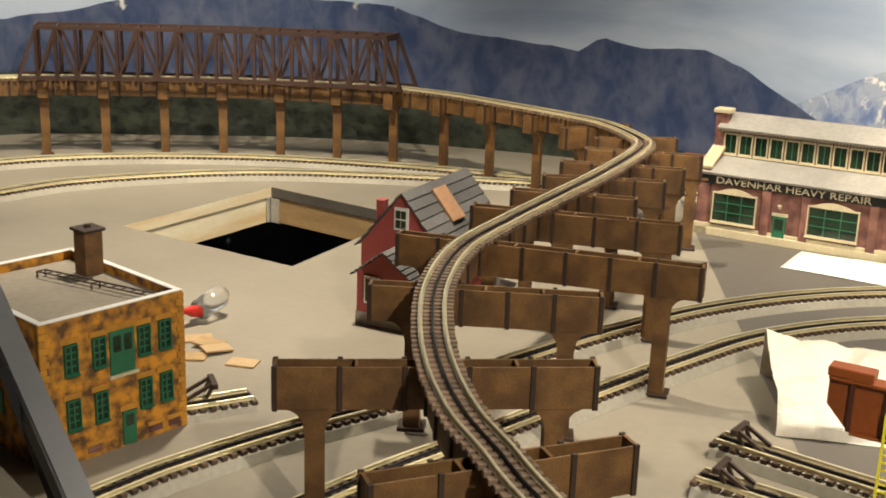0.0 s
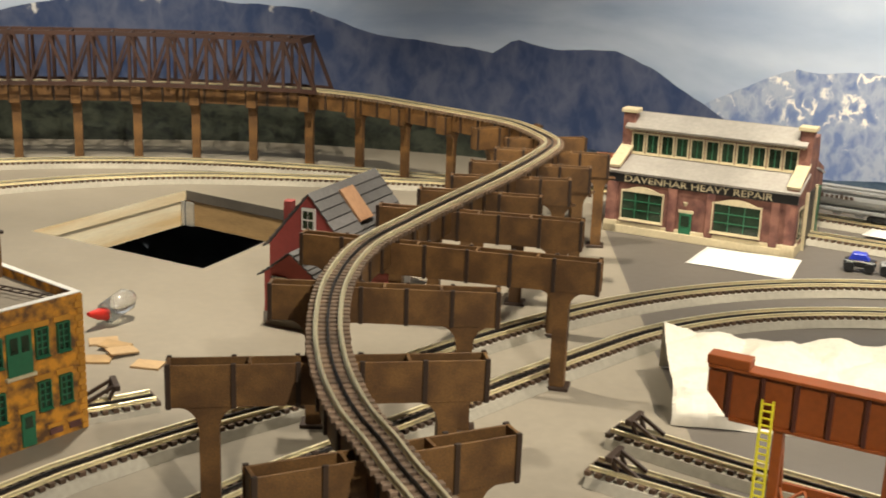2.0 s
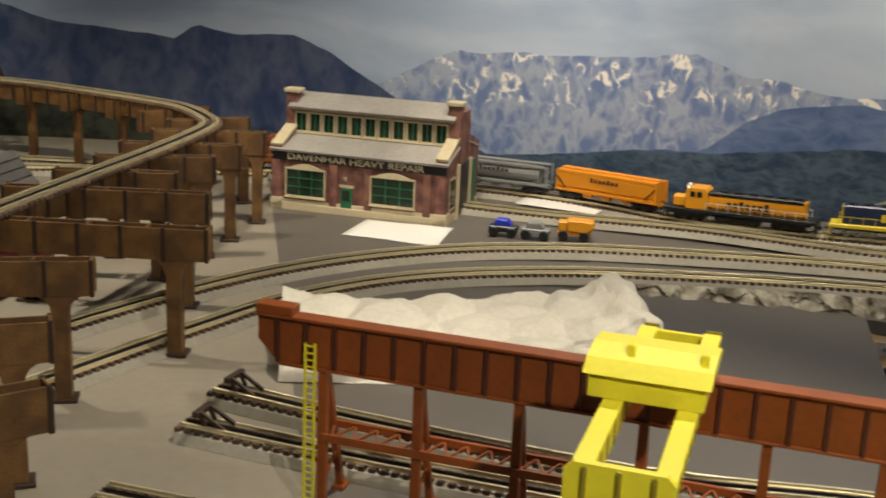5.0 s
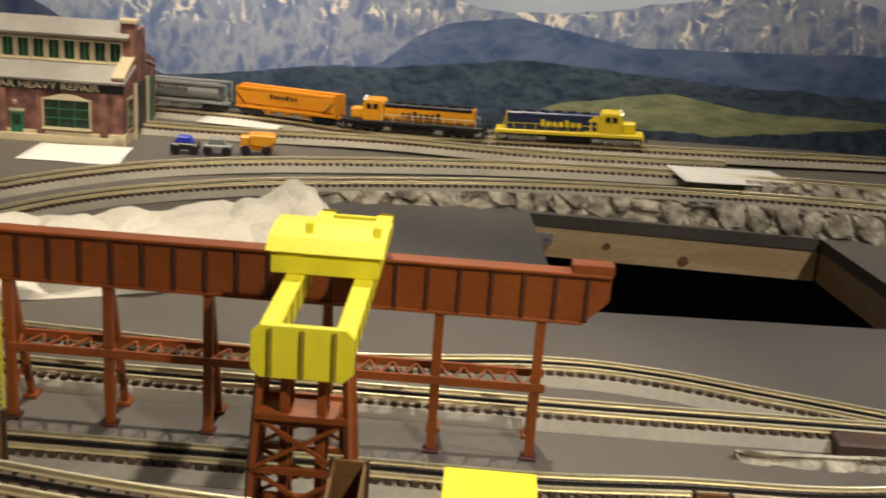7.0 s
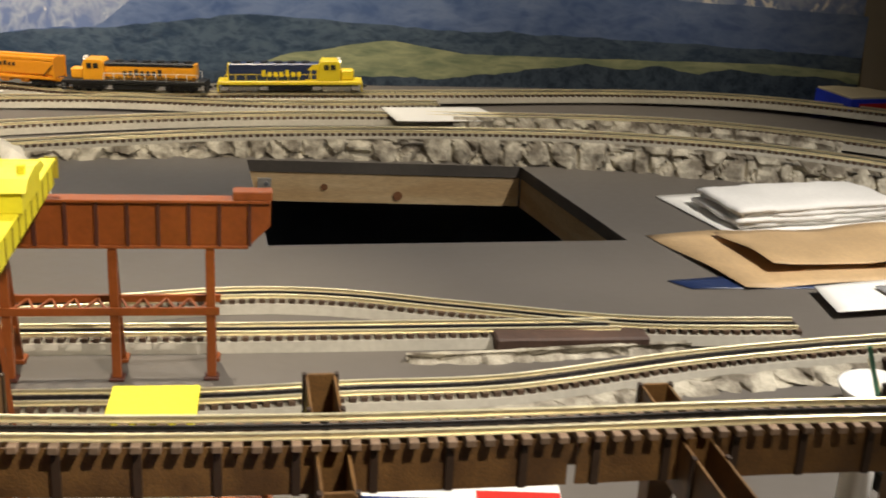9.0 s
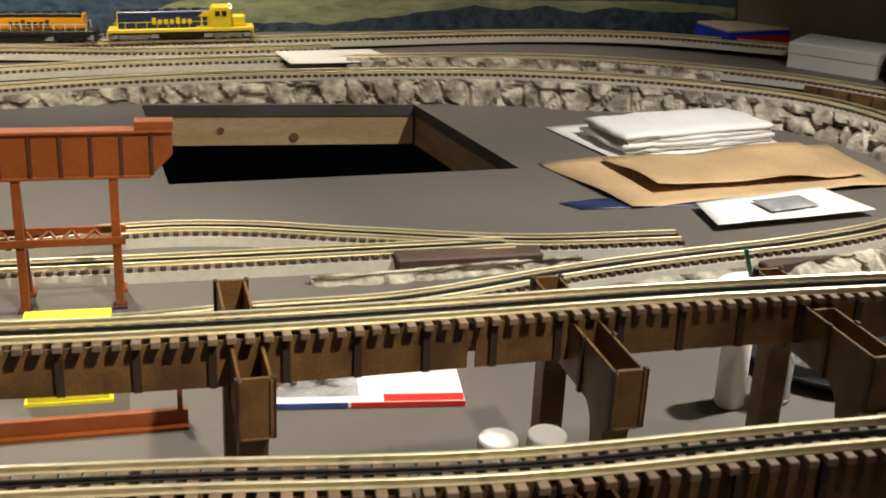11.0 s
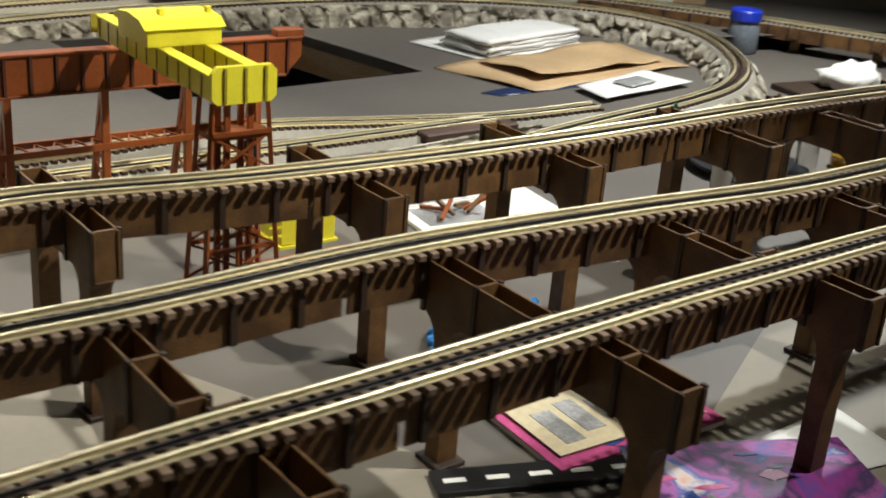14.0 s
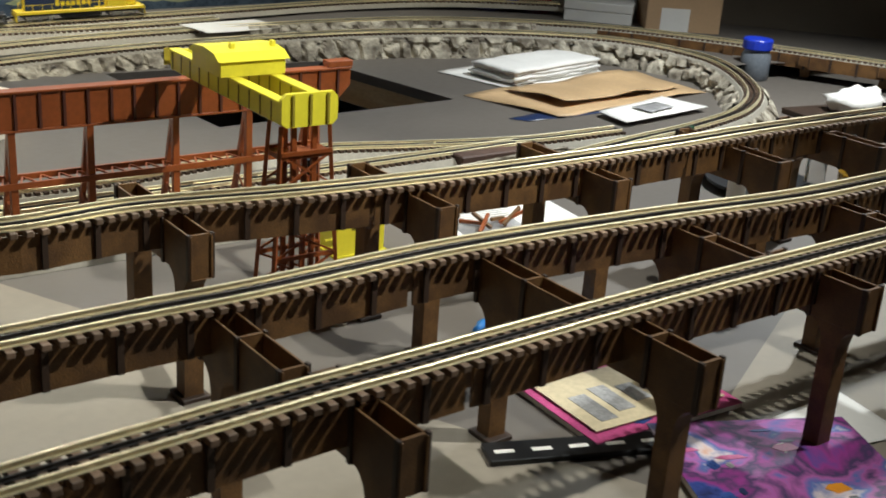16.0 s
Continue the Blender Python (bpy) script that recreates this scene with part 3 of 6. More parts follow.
# ---- raised ground behind the rock wall, and the rock wall ----
rim = [f for f in frames(spline(G2, 0.03)) if f[0].x > 1.15 and (f[0].y > 1.9 or f[0].x > 1.9)]
bm = bmesh.new()
last = None
for q, d, r in rim:
    if q.y < 0.78:
        break
    inner = q + r * 0.046
    row = []
    for k in range(9):
        p = inner.lerp(inner - r * 2.3, (k / 8) ** 1.5)
        if k:
            p = inner - r * (2.3 * (k / 8) ** 1.5) + Vector((0.4 * (k / 8) * (d.x > -0.2), 0, 0))
        row.append(bm.verts.new((p.x, p.y, max(q.z - 0.021, 0.0008))))
    if last:
        for k in range(8):
            bm.faces.new((last[k], last[k + 1], row[k + 1], row[k]))
    last = row
bmesh.ops.recalc_face_normals(bm, faces=bm.faces)
for f in bm.faces:
    if f.normal.z < 0:
        f.normal_flip()
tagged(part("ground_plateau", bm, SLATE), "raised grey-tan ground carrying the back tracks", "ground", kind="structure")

wall = thing("rock_wall", (0, 0, 0), "long painted plaster rock retaining wall inside the loop", "rock wall", kind="structure")


def rock_strip(parent, line, mat, top, base_out, amp, seed):
    """Rough rock face hanging from a line down to the table."""
    bm = bmesh.new()
    last = None
    for q, d, r in frames(line):
        row = []
        for k in range(9):
            f = k / 8
            z = (q.z + top) * (1 - f)
            p = q + r * (0.040 + base_out * f)
            n1 = noise.fractal((p.x * 14, p.y * 14, z * 18 + seed), 0.9, 2.1, 4)
            near_, next_ = noise.voronoi((p.x * 19, p.y * 19, z * 17 + seed))[0][:2]
            block = min(1.0, (next_ - near_) * 4.5)
            v = p + r * (amp * (n1 * 0.22 + block * 0.62 - 0.3) * (0.3 + min(f * 3, 1) * 0.8))
            row.append(bm.verts.new((v.x, v.y, max(z + amp * 0.15 * n1 * (0 < k < 8), 0.0))))
        if last:
            for k in range(8):
                bm.faces.new((last[k], row[k], row[k + 1], last[k + 1]))
        last = row
    bmesh.ops.recalc_face_normals(bm, faces=bm.faces)
    return part("rock_face", bm, mat, parent)


face = [q for q in spline(G2, 0.008) if q.x > 1.25 and (q.y > 1.9 or q.x > 2.05)]
n_seg = 5
for k in range(n_seg):
    a, b = len(face) * k // n_seg, min(len(face) * (k + 1) // n_seg + 1, len(face))
    rock_strip(wall, face[a:b], ROCK, -0.010, 0.026, 0.034, 3)
outer = [q for q in spline(G2, 0.008) if q.y < 0.95 and q.x > 1.45][::-1]
rock_strip(wall, outer, ROCK, -0.012, 0.03, 0.026, 8)

# ---- trestle: girders along the tracks, bents across them ----


def girder_run(line, i0, i1, rib_every):
    ob = thing("trestle_girder", (0, 0, 0), "brown hardboard deck girder with dark ribs under the elevated track", "trestle girder", "trestle girders")
    for side in (-1, 1):
        s = 0.017 * side
        part("side_plate", sweep(line[i0:i1:3] + [line[i1 - 1]], [(s - 0.0015, -0.053), (s - 0.0015, -0.0068), (s + 0.0015, -0.0068), (s + 0.0015, -0.053)]), TRESTLE, ob)
        fr = frames(line)
        ribs = []
        for i in range(i0 + 2, i1, rib_every):
            q, d, r = fr[i]
            ribs.append((q + r * (s + 0.0035 * side) + Vector((0, 0, -0.029)), d * 0.0035, r * 0.002, Vector((0, 0, 0.023))))
        for one in ribs:
            quads_mesh("rib", [one], RIB, ob)
    return ob


for ln in (e1, e2, e3):
    step = 72
    for i in range(0, len(ln) - 10, step):
        girder_run(ln, i, min(i + step, len(ln)), 8 if ln is e1 else 9)


def bent(left, right, posts, top=0.233, high=0.058, w=0.0125, haunch=0.038, label="brown hardboard trestle bent with haunched posts on square feet"):
    """A box girder across the track with ribs, open on top, on haunched posts. left and right: its ends in the plan; posts: places along it, 0 to 1."""
    a, b = Vector((*left, 0)), Vector((*right, 0))
    L = (b - a).length
    ob = thing("trestle_bent", (a.x, a.y, 0), label, "trestle bent", "trestle bents", math.degrees(math.atan2(b.y - a.y, b.x - a.x)))
    for y in (-0.0135, 0.0135):
        part("web_plate", box(0, y - 0.0015, top - high, L, y + 0.0015, top - 0.002, 0.0005), TRESTLE, ob)
        n = max(2, round(L / 0.075))
        for k in range(n + 1):
            x = 0.004 + (L - 0.008) * k / n
            s = 1 if y > 0 else -1
            part("rib", box(x - 0.0032, y, top - high - 0.001, x + 0.0032, y + s * 0.0042, top, 0.0004), RIB, ob)
    n = max(2, round(L / 0.1))
    for k in range(n + 1):
        x = 0.004 + (L - 0.008) * k / n
        part("spacer", box(x - 0.002, -0.012, top - high, x + 0.002, 0.012, top - 0.001), TRESTLE, ob)
    for f in posts:
        x, hw = L * f, haunch
        outline = [(x - w, 0.006), (x + w, 0.006), (x + w, top - high - 0.03)]
        outline += [(x + w + (hw - w) * (1 - math.cos(t)), top - high - 0.03 + 0.03 * math.sin(t)) for t in (0.5, 0.9, 1.25, 1.57)]
        outline += [(2 * x - px, pz) for px, pz in outline[:1:-1]]
        part("post", prism(outline, 0.026, "y", None, Matrix.Translation((0, -0.013, 0))), TRESTLE, ob)
        part("foot", box(x - 0.021, -0.019, 0.0, x + 0.021, 0.019, 0.0065, 0.001), RIB, ob)
    return ob


# along the curve in front: ends as they stand
bent((-0.022, 1.181), (0.25, 1.313), (0.2, 0.8))
bent((-0.176, 1.467), (0.223, 1.533), (0.13, 0.87))
bent((-0.107, 1.811), (0.244, 1.812), (0.2, 0.85))
bent((-0.098, 2.106), (0.415, 1.991), (0.12, 0.88))
bent((0.016, 2.331), (0.409, 2.262), (0.1, 0.88))
bent((0.087, 2.484), (0.341, 2.449), (0.15, 0.82))
bent((0.15, 2.629), (0.413, 2.622), (0.15, 0.9))
bent((0.19, 2.79), (0.47, 2.76), (0.1, 0.9))
bent((0.25, 2.96), (0.53, 2.93), (0.15, 0.92))
bent((0.28, 3.10), (0.49, 3.15), (0.2, 0.92))
bent((0.20, 3.22), (0.38, 3.32), (0.3, 0.8))
# along the straights on the near side
for x, y in ((0.41, 0.765), (0.69, 0.575), (0.965, 0.425), (1.24, 0.245), (1.46, 0.12), (1.75, -0.03)):
    bent((x, y), (x + 0.10, y + 0.205), (0.16, 0.84))
for x, y in ((-0.12, 0.62), (0.18, 0.475), (0.49, 0.305), (0.765, 0.175), (1.01, 0.01), (1.30, -0.12)):
    bent((x, y), (x + 0.075, y + 0.155), (0.8,), w=0.0115)
for x, y in ((-0.17, 0.44), (0.13, 0.32), (0.43, 0.145), (0.74, 0.035), (1.0, -0.10)):
    bent((x, y), (x + 0.065, y + 0.135), (0.27,), w=0.0115)
# along the back, one post each
f1 = frames(e1)
for i in range(30, len(f1), 22):
    q, d, r = f1[i]
    if q.x > 0.16 or q.y < 2.2:
        break
    half = 0.028 if q.x < -0.35 else 0.05
    bent((q - r * half).xy, (q + r * half).xy, (0.5,), high=0.05, w=0.0036 if q.x < -0.35 else 0.0065, label="short brown single-post trestle bent", haunch=0.026)
# low bents under the far outer track
g1 = frames(spline(G1, 0.02))
for i in range(len(g1)):
    q, d, r = g1[i]
    if q.x > 3.0 and q.y < 1.1 and i % 12 == 0:
        bent((q - r * 0.06).xy, (q + r * 0.06).xy, (0.5,), top=q.z - 0.006, high=0.03, label="low brown trestle bent under the outer track")

run = [q for q in spline(G1, 0.02) if q.x > 2.95 and q.y < 1.25]
outer_girder = thing("trestle_girder", (0, 0, 0), "low brown deck girder under the outer loop track", "trestle girder", "trestle girders")
for s in (-0.0425, 0.0425):
    part("side_plate", sweep(run, [(s - 0.002, -0.046), (s - 0.002, -0.0066), (s + 0.002, -0.0066), (s + 0.002, -0.046)]), TRESTLE, outer_girder)
    for q, d, r in frames(run)[2::4]:
        quads_mesh("rib", [(q + r * (s * 1.08) + Vector((0, 0, -0.027)), d * 0.0035, r * 0.002, Vector((0, 0, 0.021)))], RIB, outer_girder)

# ---- truss bridge on the far trestle ----
bridge = thing("truss_bridge", (0, 0, 0), "long brown through-truss bridge over the back trestle", "bridge")
span = [f for f in frames(spline(E1, 0.06)) if f[0].y > 3.3 and f[0].x < -0.22 and f[0].x > -1.44]
HB = 0.155
for side in (-1, 1):
    base = [q + r * (0.052 * side) for q, d, r in span]
    n = len(base)
    up = Vector((0, 0, HB))
    part("bottom_chord", sweep([p + Vector((0, 0, 0.004)) for p in base], [(-0.004, -0.006), (-0.004, 0.006), (0.004, 0.006), (0.004, -0.006)]), TRUSS, bridge)
    part("top_chord", sweep([p + up for p in base[1:-1]], [(-0.005, -0.006), (-0.005, 0.006), (0.005, 0.006), (0.005, -0.006)]), TRUSS, bridge)
    for i in range(1, n - 1):
        part("vertical", bar(base[i], base[i] + up, 0.009), TRUSS, bridge)
        if i < n - 2:
            a, b = (base[i], base[i + 1] + up) if i % 2 else (base[i] + up, base[i + 1])
            part("diagonal", bar(a, b, 0.0075), TRUSS, bridge)
    part("end_post", bar(base[0], base[1] + up, 0.009), TRUSS, bridge)
    part("end_post", bar(base[-1], base[-2] + up, 0.009), TRUSS, bridge)
for q, d, r in span[1:-1]:
    part("cross_tie", bar(q - r * 0.056 + Vector((0, 0, HB)), q + r * 0.056 + Vector((0, 0, HB)), 0.006), TRUSS, bridge)
for (qa, da, ra) in (span[1], span[-2]):
    part("portal", box(-0.004, -0.058, HB - 0.012, 0.004, 0.058, HB + 0.008, 0, None, Matrix.Translation(qa) @ pose(0, 0, 0, 0, 0, math.degrees(math.atan2(da.y, da.x)))), TRUSS, bridge)

# ---- heavy repair shed ----
SHW, SHD, SHH = 0.49, 0.30, 0.145
shed = thing("repair_shed", (0.553, 3.10, 0), "two-tier plum-brick model repair shed with grey roofs and green windows", "building", turn=-26)
shed.matrix_world = shed.matrix_world @ Matrix.Diagonal((0.967, 1, 1.125, 1))


def window(parent, x0, z0, x1, z1, y, nx, nz, frame=CREAM, glass=GLASSG, bars=GREEN, t=0.003, arch=0.0):
    """A window in a wall that faces -y: frame, panes and glazing bars, sunk behind its frame."""
    w = part("window", box(x0, y - 0.001, z0, x1, y + 0.003, z1), glass, parent)
    fb = bmesh.new()
    for r in ((x0 - t, z0 - t, x0, z1 + t), (x1, z0 - t, x1 + t, z1 + t), (x0, z0 - t, x1, z0), (x0, z1, x1, z1 + t)):
        box(r[0], y - 0.005, r[1], r[2], y + 0.002, r[3], 0, fb)
    if arch:
        n = 8
        pts = [(x0 - t, z1)] + [(x0 + (x1 - x0) * k / n, z1 + arch * math.sin(math.pi * k / n)) for k in range(n + 1)] + [(x1 + t, z1)]
        prism(pts[1:-1] if pts[0] == pts[1] else pts, 0.005, "y", fb, Matrix.Translation((0, y - 0.0052, 0)))
    part("window_frame", fb, frame, w)
    bb = bmesh.new()
    for k in range(1, nx):
        x = x0 + (x1 - x0) * k / nx
        box(x - 0.0011, y - 0.003, z0, x + 0.0011, y, z1, 0, bb)
    for k in range(1, nz):
        z = z0 + (z1 - z0) * k / nz
        box(x0, y - 0.0028, z - 0.0009, x1, y, z + 0.0009, 0, bb)
    if nx > 1 or nz > 1:
        part("glazing_bar", bb, bars, w)
    else:
        bb.free()
    part("window_sill", box(x0 - t * 1.5, y - 0.008, z0 - t * 1.8, x1 + t * 1.5, y, z0 - t), frame, w)
    return w


def words(text, size, mat, parent, m, name="lettering"):
    c = bpy.data.curves.new(name, "FONT")
    c.body, c.size, c.extrude, c.align_x, c.align_y = text, size, 0.0006, "CENTER", "CENTER"
    tmp = new(name, c)
    dg = bpy.context.evaluated_depsgraph_get()
    me = bpy.data.meshes.new_from_object(tmp.evaluated_get(dg))
    bpy.data.objects.remove(tmp)
    bpy.data.curves.remove(c)
    me.materials.clear()
    me.materials.append(mat)
    ob = new(name, me)
    ob.parent, ob.matrix_basis = parent, m
    return ob


part("wall", box(0, 0, 0, SHW, SHD, SHH), SHEDB, shed)
part("plinth", box(-0.006, -0.008, 0, SHW + 0.006, SHD + 0.006, 0.018, 0.001), CREAM, shed)
part("plinth_step", box(-0.003, -0.004, 0.018, SHW + 0.003, 0.0, 0.026, 0.001), CREAM, shed)
for x in (0.0, 0.165, 0.265, 0.43, SHW - 0.022):
    part("pilaster", box(x, -0.006, 0.018, x + 0.022, 0.0, 0.118, 0.001), SHEDB, shed)
part("sign_band", box(-0.004, -0.0065, 0.118, SHW + 0.004, 0, 0.137, 0.0006), BLACK, shed)
words("DAVENHAR HEAVY REPAIR", 0.0215, CREAM, shed, pose(SHW / 2 - 0.008, -0.0072, 0.1275, 90, 0, 0) @ Matrix.Diagonal((1.5, 1, 1, 1)))
for x0, x1 in ((0.04, 0.15), (0.285, 0.405)):
    window(shed, x0, 0.036, x1, 0.098, -0.002, 3, 3, arch=0.014, bars=GREEN)
door = part("door", box(0.198, -0.005, 0.004, 0.230, 0.002, 0.066, 0.001), GREEN, shed)
part("panel", box(0.203, -0.0062, 0.036, 0.225, -0.004, 0.06), GLASSG, door)
part("door_frame", box(0.194, -0.004, 0.066, 0.234, 0.002, 0.072), CREAM, door)
part("door_light", cyl(0.003, 0.006, 0, 0.008, 10, pose(0.214, -0.012, 0.084)), CREAM, shed)
for s in (0, 1):
    roof_pts = [(-0.012, SHH - 0.006), (0.10, SHH + 0.022), (0.10, SHH + 0.026), (-0.014, SHH - 0.001)]
    m = Matrix.Translation((-0.008, 0, 0)) @ Matrix(((0, 1, 0, 0), (1, 0, 0, 0), (0, 0, 1, 0), (0, 0, 0, 1)))
    if s:
        m = Matrix.Translation((0, SHD, 0)) @ Matrix.Diagonal((1, -1, 1, 1)) @ m
    bm = prism(roof_pts, SHW + 0.016, "y", None, m)
    bmesh.ops.recalc_face_normals(bm, faces=bm.faces)
    part("lower_roof", bm, ROOFG, shed)
part("clerestory_wall", box(0.012, 0.095, SHH, SHW - 0.012, SHD - 0.095, SHH + 0.085), SHEDB, shed)
for k in range(11):
    x = 0.022 + k * 0.0405
    window(shed, x + 0.004, SHH + 0.030, x + 0.034, SHH + 0.072, 0.093, 2, 1, frame=CREAM, bars=GREEN, t=0.003)
for k in range(56):
    x = 0.016 + k * 0.0083
    part("dentil", box(x, 0.086, SHH + 0.078, x + 0.004, 0.095, SHH + 0.085), CREAM, shed)
for s in (0, 1):
    m = Matrix.Translation((0.006, 0, 0)) @ Matrix(((0, 1, 0, 0), (1, 0, 0, 0), (0, 0, 1, 0), (0, 0, 0, 1)))
    if s:
        m = Matrix.Translation((0, SHD, 0)) @ Matrix.Diagonal((1, -1, 1, 1)) @ m
    bm = prism([(0.078, SHH + 0.083), (0.151, SHH + 0.112), (0.151, SHH + 0.117), (0.076, SHH + 0.088)], SHW - 0.012, "y", None, m)
    bmesh.ops.recalc_face_normals(bm, faces=bm.faces)
    part("upper_roof", bm, ROOFG, shed)
for x in (-0.004, SHW - 0.026):
    g = prism([(-0.004, 0), (SHD + 0.004, 0), (SHD + 0.004, SHH + 0.012), (0.21, SHH + 0.04), (0.20, SHH + 0.10), (0.10, SHH + 0.10), (0.09, SHH + 0.04), (-0.004, SHH + 0.006)], 0.03, "y", None, Matrix(((0, 1, 0, x), (1, 0, 0, 0), (0, 0, 1, 0), (0, 0, 0, 1))))
    bmesh.ops.recalc_face_normals(g, faces=g.faces)
    part("gable_wall", g, SHEDB, shed)
    part("gable_pier", box(x - 0.002, 0.094, SHH + 0.06, x + 0.032, 0.124, SHH + 0.118, 0.001), SHEDB, shed)
    part("pier_cap", box(x - 0.008, 0.088, SHH + 0.118, x + 0.038, 0.130, SHH + 0.128, 0.002), CREAM, shed)
    part("coping", bar((x + 0.015, -0.006, SHH + 0.008), (x + 0.015, 0.10, SHH + 0.044), 0.034, 0.006), CREAM, shed)
    part("corner_stone", box(x - 0.003, -0.008, 0, x + 0.033, 0.03, 0.028, 0.001), CREAM, shed)
# black panel on the solid wall paints the bay's unlit inside
bay = part("bay_dark_panel", box(SHW + 0.001, 0.095, 0.004, SHW + 0.006, 0.205, 0.125), BLACK, shed)
for y0, y1 in ((0.088, 0.096), (0.204, 0.212)):
    part("bay_frame", box(SHW + 0.002, y0, 0.0, SHW + 0.012, y1, 0.13), CREAM, bay)
part("bay_leaf", box(SHW + 0.004, 0.212, 0.004, SHW + 0.010, 0.262, 0.12, 0, None), GREEN, shed)
part("side_window", box(SHW + 0.002, 0.03, 0.035, SHW + 0.006, 0.07, 0.10), GLASSG, shed)
part("side_window_frame", box(SHW + 0.001, 0.024, 0.029, SHW + 0.0045, 0.076, 0.106), CREAM, shed)

# ---- ochre brick warehouse ----
BW, BD, BH = 0.232, 0.298, 0.216
# its long front runs from the near corner to the far one
house = thing("brick_warehouse", (-0.519, 1.582, 0), "ochre and brown brick two-storey model warehouse with green windows", "building", turn=52.9)
part("wall", box(0, 0, 0, BW, BD, BH - 0.02), BRICK, house)
for x0, y0, x1, y1 in ((0, 0, BW, 0.008), (0, BD - 0.008, BW, BD), (0, 0.008, 0.008, BD - 0.008), (BW - 0.008, 0.008, BW, BD - 0.008)):
    part("parapet", box(x0, y0, BH - 0.02, x1, y1, BH), BRICK, house)
    part("coping", box(x0 - 0.001, y0 - 0.001, BH, x1 + 0.001, y1 + 0.001, BH + 0.002, 0.0006), WHITE, house)
part("flat_roof", box(0.008, 0.008, BH - 0.02, BW - 0.008, BD - 0.008, BH - 0.014), ROOFT, house)
ch = part("chimney", box(BW - 0.044, 0.186, BH - 0.014, BW - 0.012, 0.218, BH + 0.058, 0.001), BRICKD, house)
part("chimney_cap", box(BW - 0.048, 0.182, BH + 0.056, BW - 0.008, 0.222, BH + 0.061, 0.001), RIB, ch)
part("flue", cyl(0.006, 0.005, BH + 0.060, BH + 0.066, 10, pose(BW - 0.028, 0.202, 0)), RIB, ch)
lad = bmesh.new()
for o in (0, 0.014):
    bar((BW - 0.030 - o, 0.02, BH - 0.004), (BW - 0.085 - o, 0.235, BH - 0.004), 0.002, None, lad)
for k in range(13):
    f = k / 12
    bar((BW - 0.030 - 0.055 * f, 0.02 + 0.215 * f, BH - 0.004), (BW - 0.044 - 0.055 * f, 0.02 + 0.215 * f, BH - 0.004), 0.0016, None, lad)
for f in (0.0, 0.5, 1.0):
    for o in (0, 0.014):
        bar((BW - 0.030 - o - 0.055 * f, 0.02 + 0.215 * f, BH - 0.014), (BW - 0.030 - o - 0.055 * f, 0.02 + 0.215 * f, BH - 0.004), 0.002, None, lad)
part("roof_ladder", lad, RIB, house)
for z in (0.137, 0.055):
    for x in (0.044, 0.088, 0.162, 0.198):
        window(house, x - 0.0085, z, x + 0.0085, z + 0.040, -0.001, 2, 4, frame=GREEN, bars=GREEN, t=0.0018)
        part("window_sill_stone", box(x - 0.011, -0.003, z - 0.005, x + 0.011, 0.001, z - 0.002), CREAM, house)
        part("lintel", box(x - 0.014, -0.002, z + 0.043, x + 0.014, 0.001, z + 0.051), OCHRE, house)
big = part("loading_door", box(0.106, -0.003, 0.116, 0.146, 0.001, 0.182), GREEN, house)
for x in (0.117, 0.135):
    part("pane", box(x - 0.006, -0.0042, 0.150, x + 0.006, -0.002, 0.174), GLASSG, big)
part("door_sill", box(0.102, -0.006, 0.111, 0.150, 0.001, 0.116), CREAM, house)
part("lintel", box(0.101, -0.0025, 0.182, 0.151, 0.001, 0.192), OCHRE, house)
dd = part("door", box(0.122, -0.003, 0.003, 0.144, 0.001, 0.055), GREEN, house)
part("pane", box(0.127, -0.0042, 0.032, 0.139, -0.002, 0.049), GLASSG, dd)
part("lintel", box(0.118, -0.0025, 0.056, 0.148, 0.001, 0.064), OCHRE, house)
for x in (0.03, 0.075, 0.178, 0.212):
    part("basement_grille", box(x - 0.011, -0.002, 0.008, x + 0.011, 0.001, 0.018), SHEDB, house)
    part("basement_lintel", box(x - 0.014, -0.0025, 0.019, x + 0.014, 0.001, 0.025), OCHRE, house)
for k in range(21):
    z = k * 0.0102
    w = 0.012 if k % 2 else 0.008
    part("quoin", box(-0.002, -0.002, z + 0.0004, w, 0.004, z + 0.0098, 0.0005), OCHRE, house)
    part("quoin", box(BW - w, -0.002, z + 0.0004, BW + 0.002, 0.004, z + 0.0098, 0.0005), OCHRE, house)
for y in (0.05, 0.12, 0.19, 0.25):
    for z in (0.055, 0.137):
        part("side_pane", box(-0.002, y - 0.011, z, 0.001, y + 0.011, z + 0.036), GREEN, house)

# ---- red barn-like mill ----
mill = thing("red_mill", (-0.125, 2.245, 0), "red clapboard model mill with stepped grey shingle roofs", "building", turn=68)
mill.matrix_world = mill.matrix_world @ Matrix.Diagonal((1, 1, 1.12, 1))


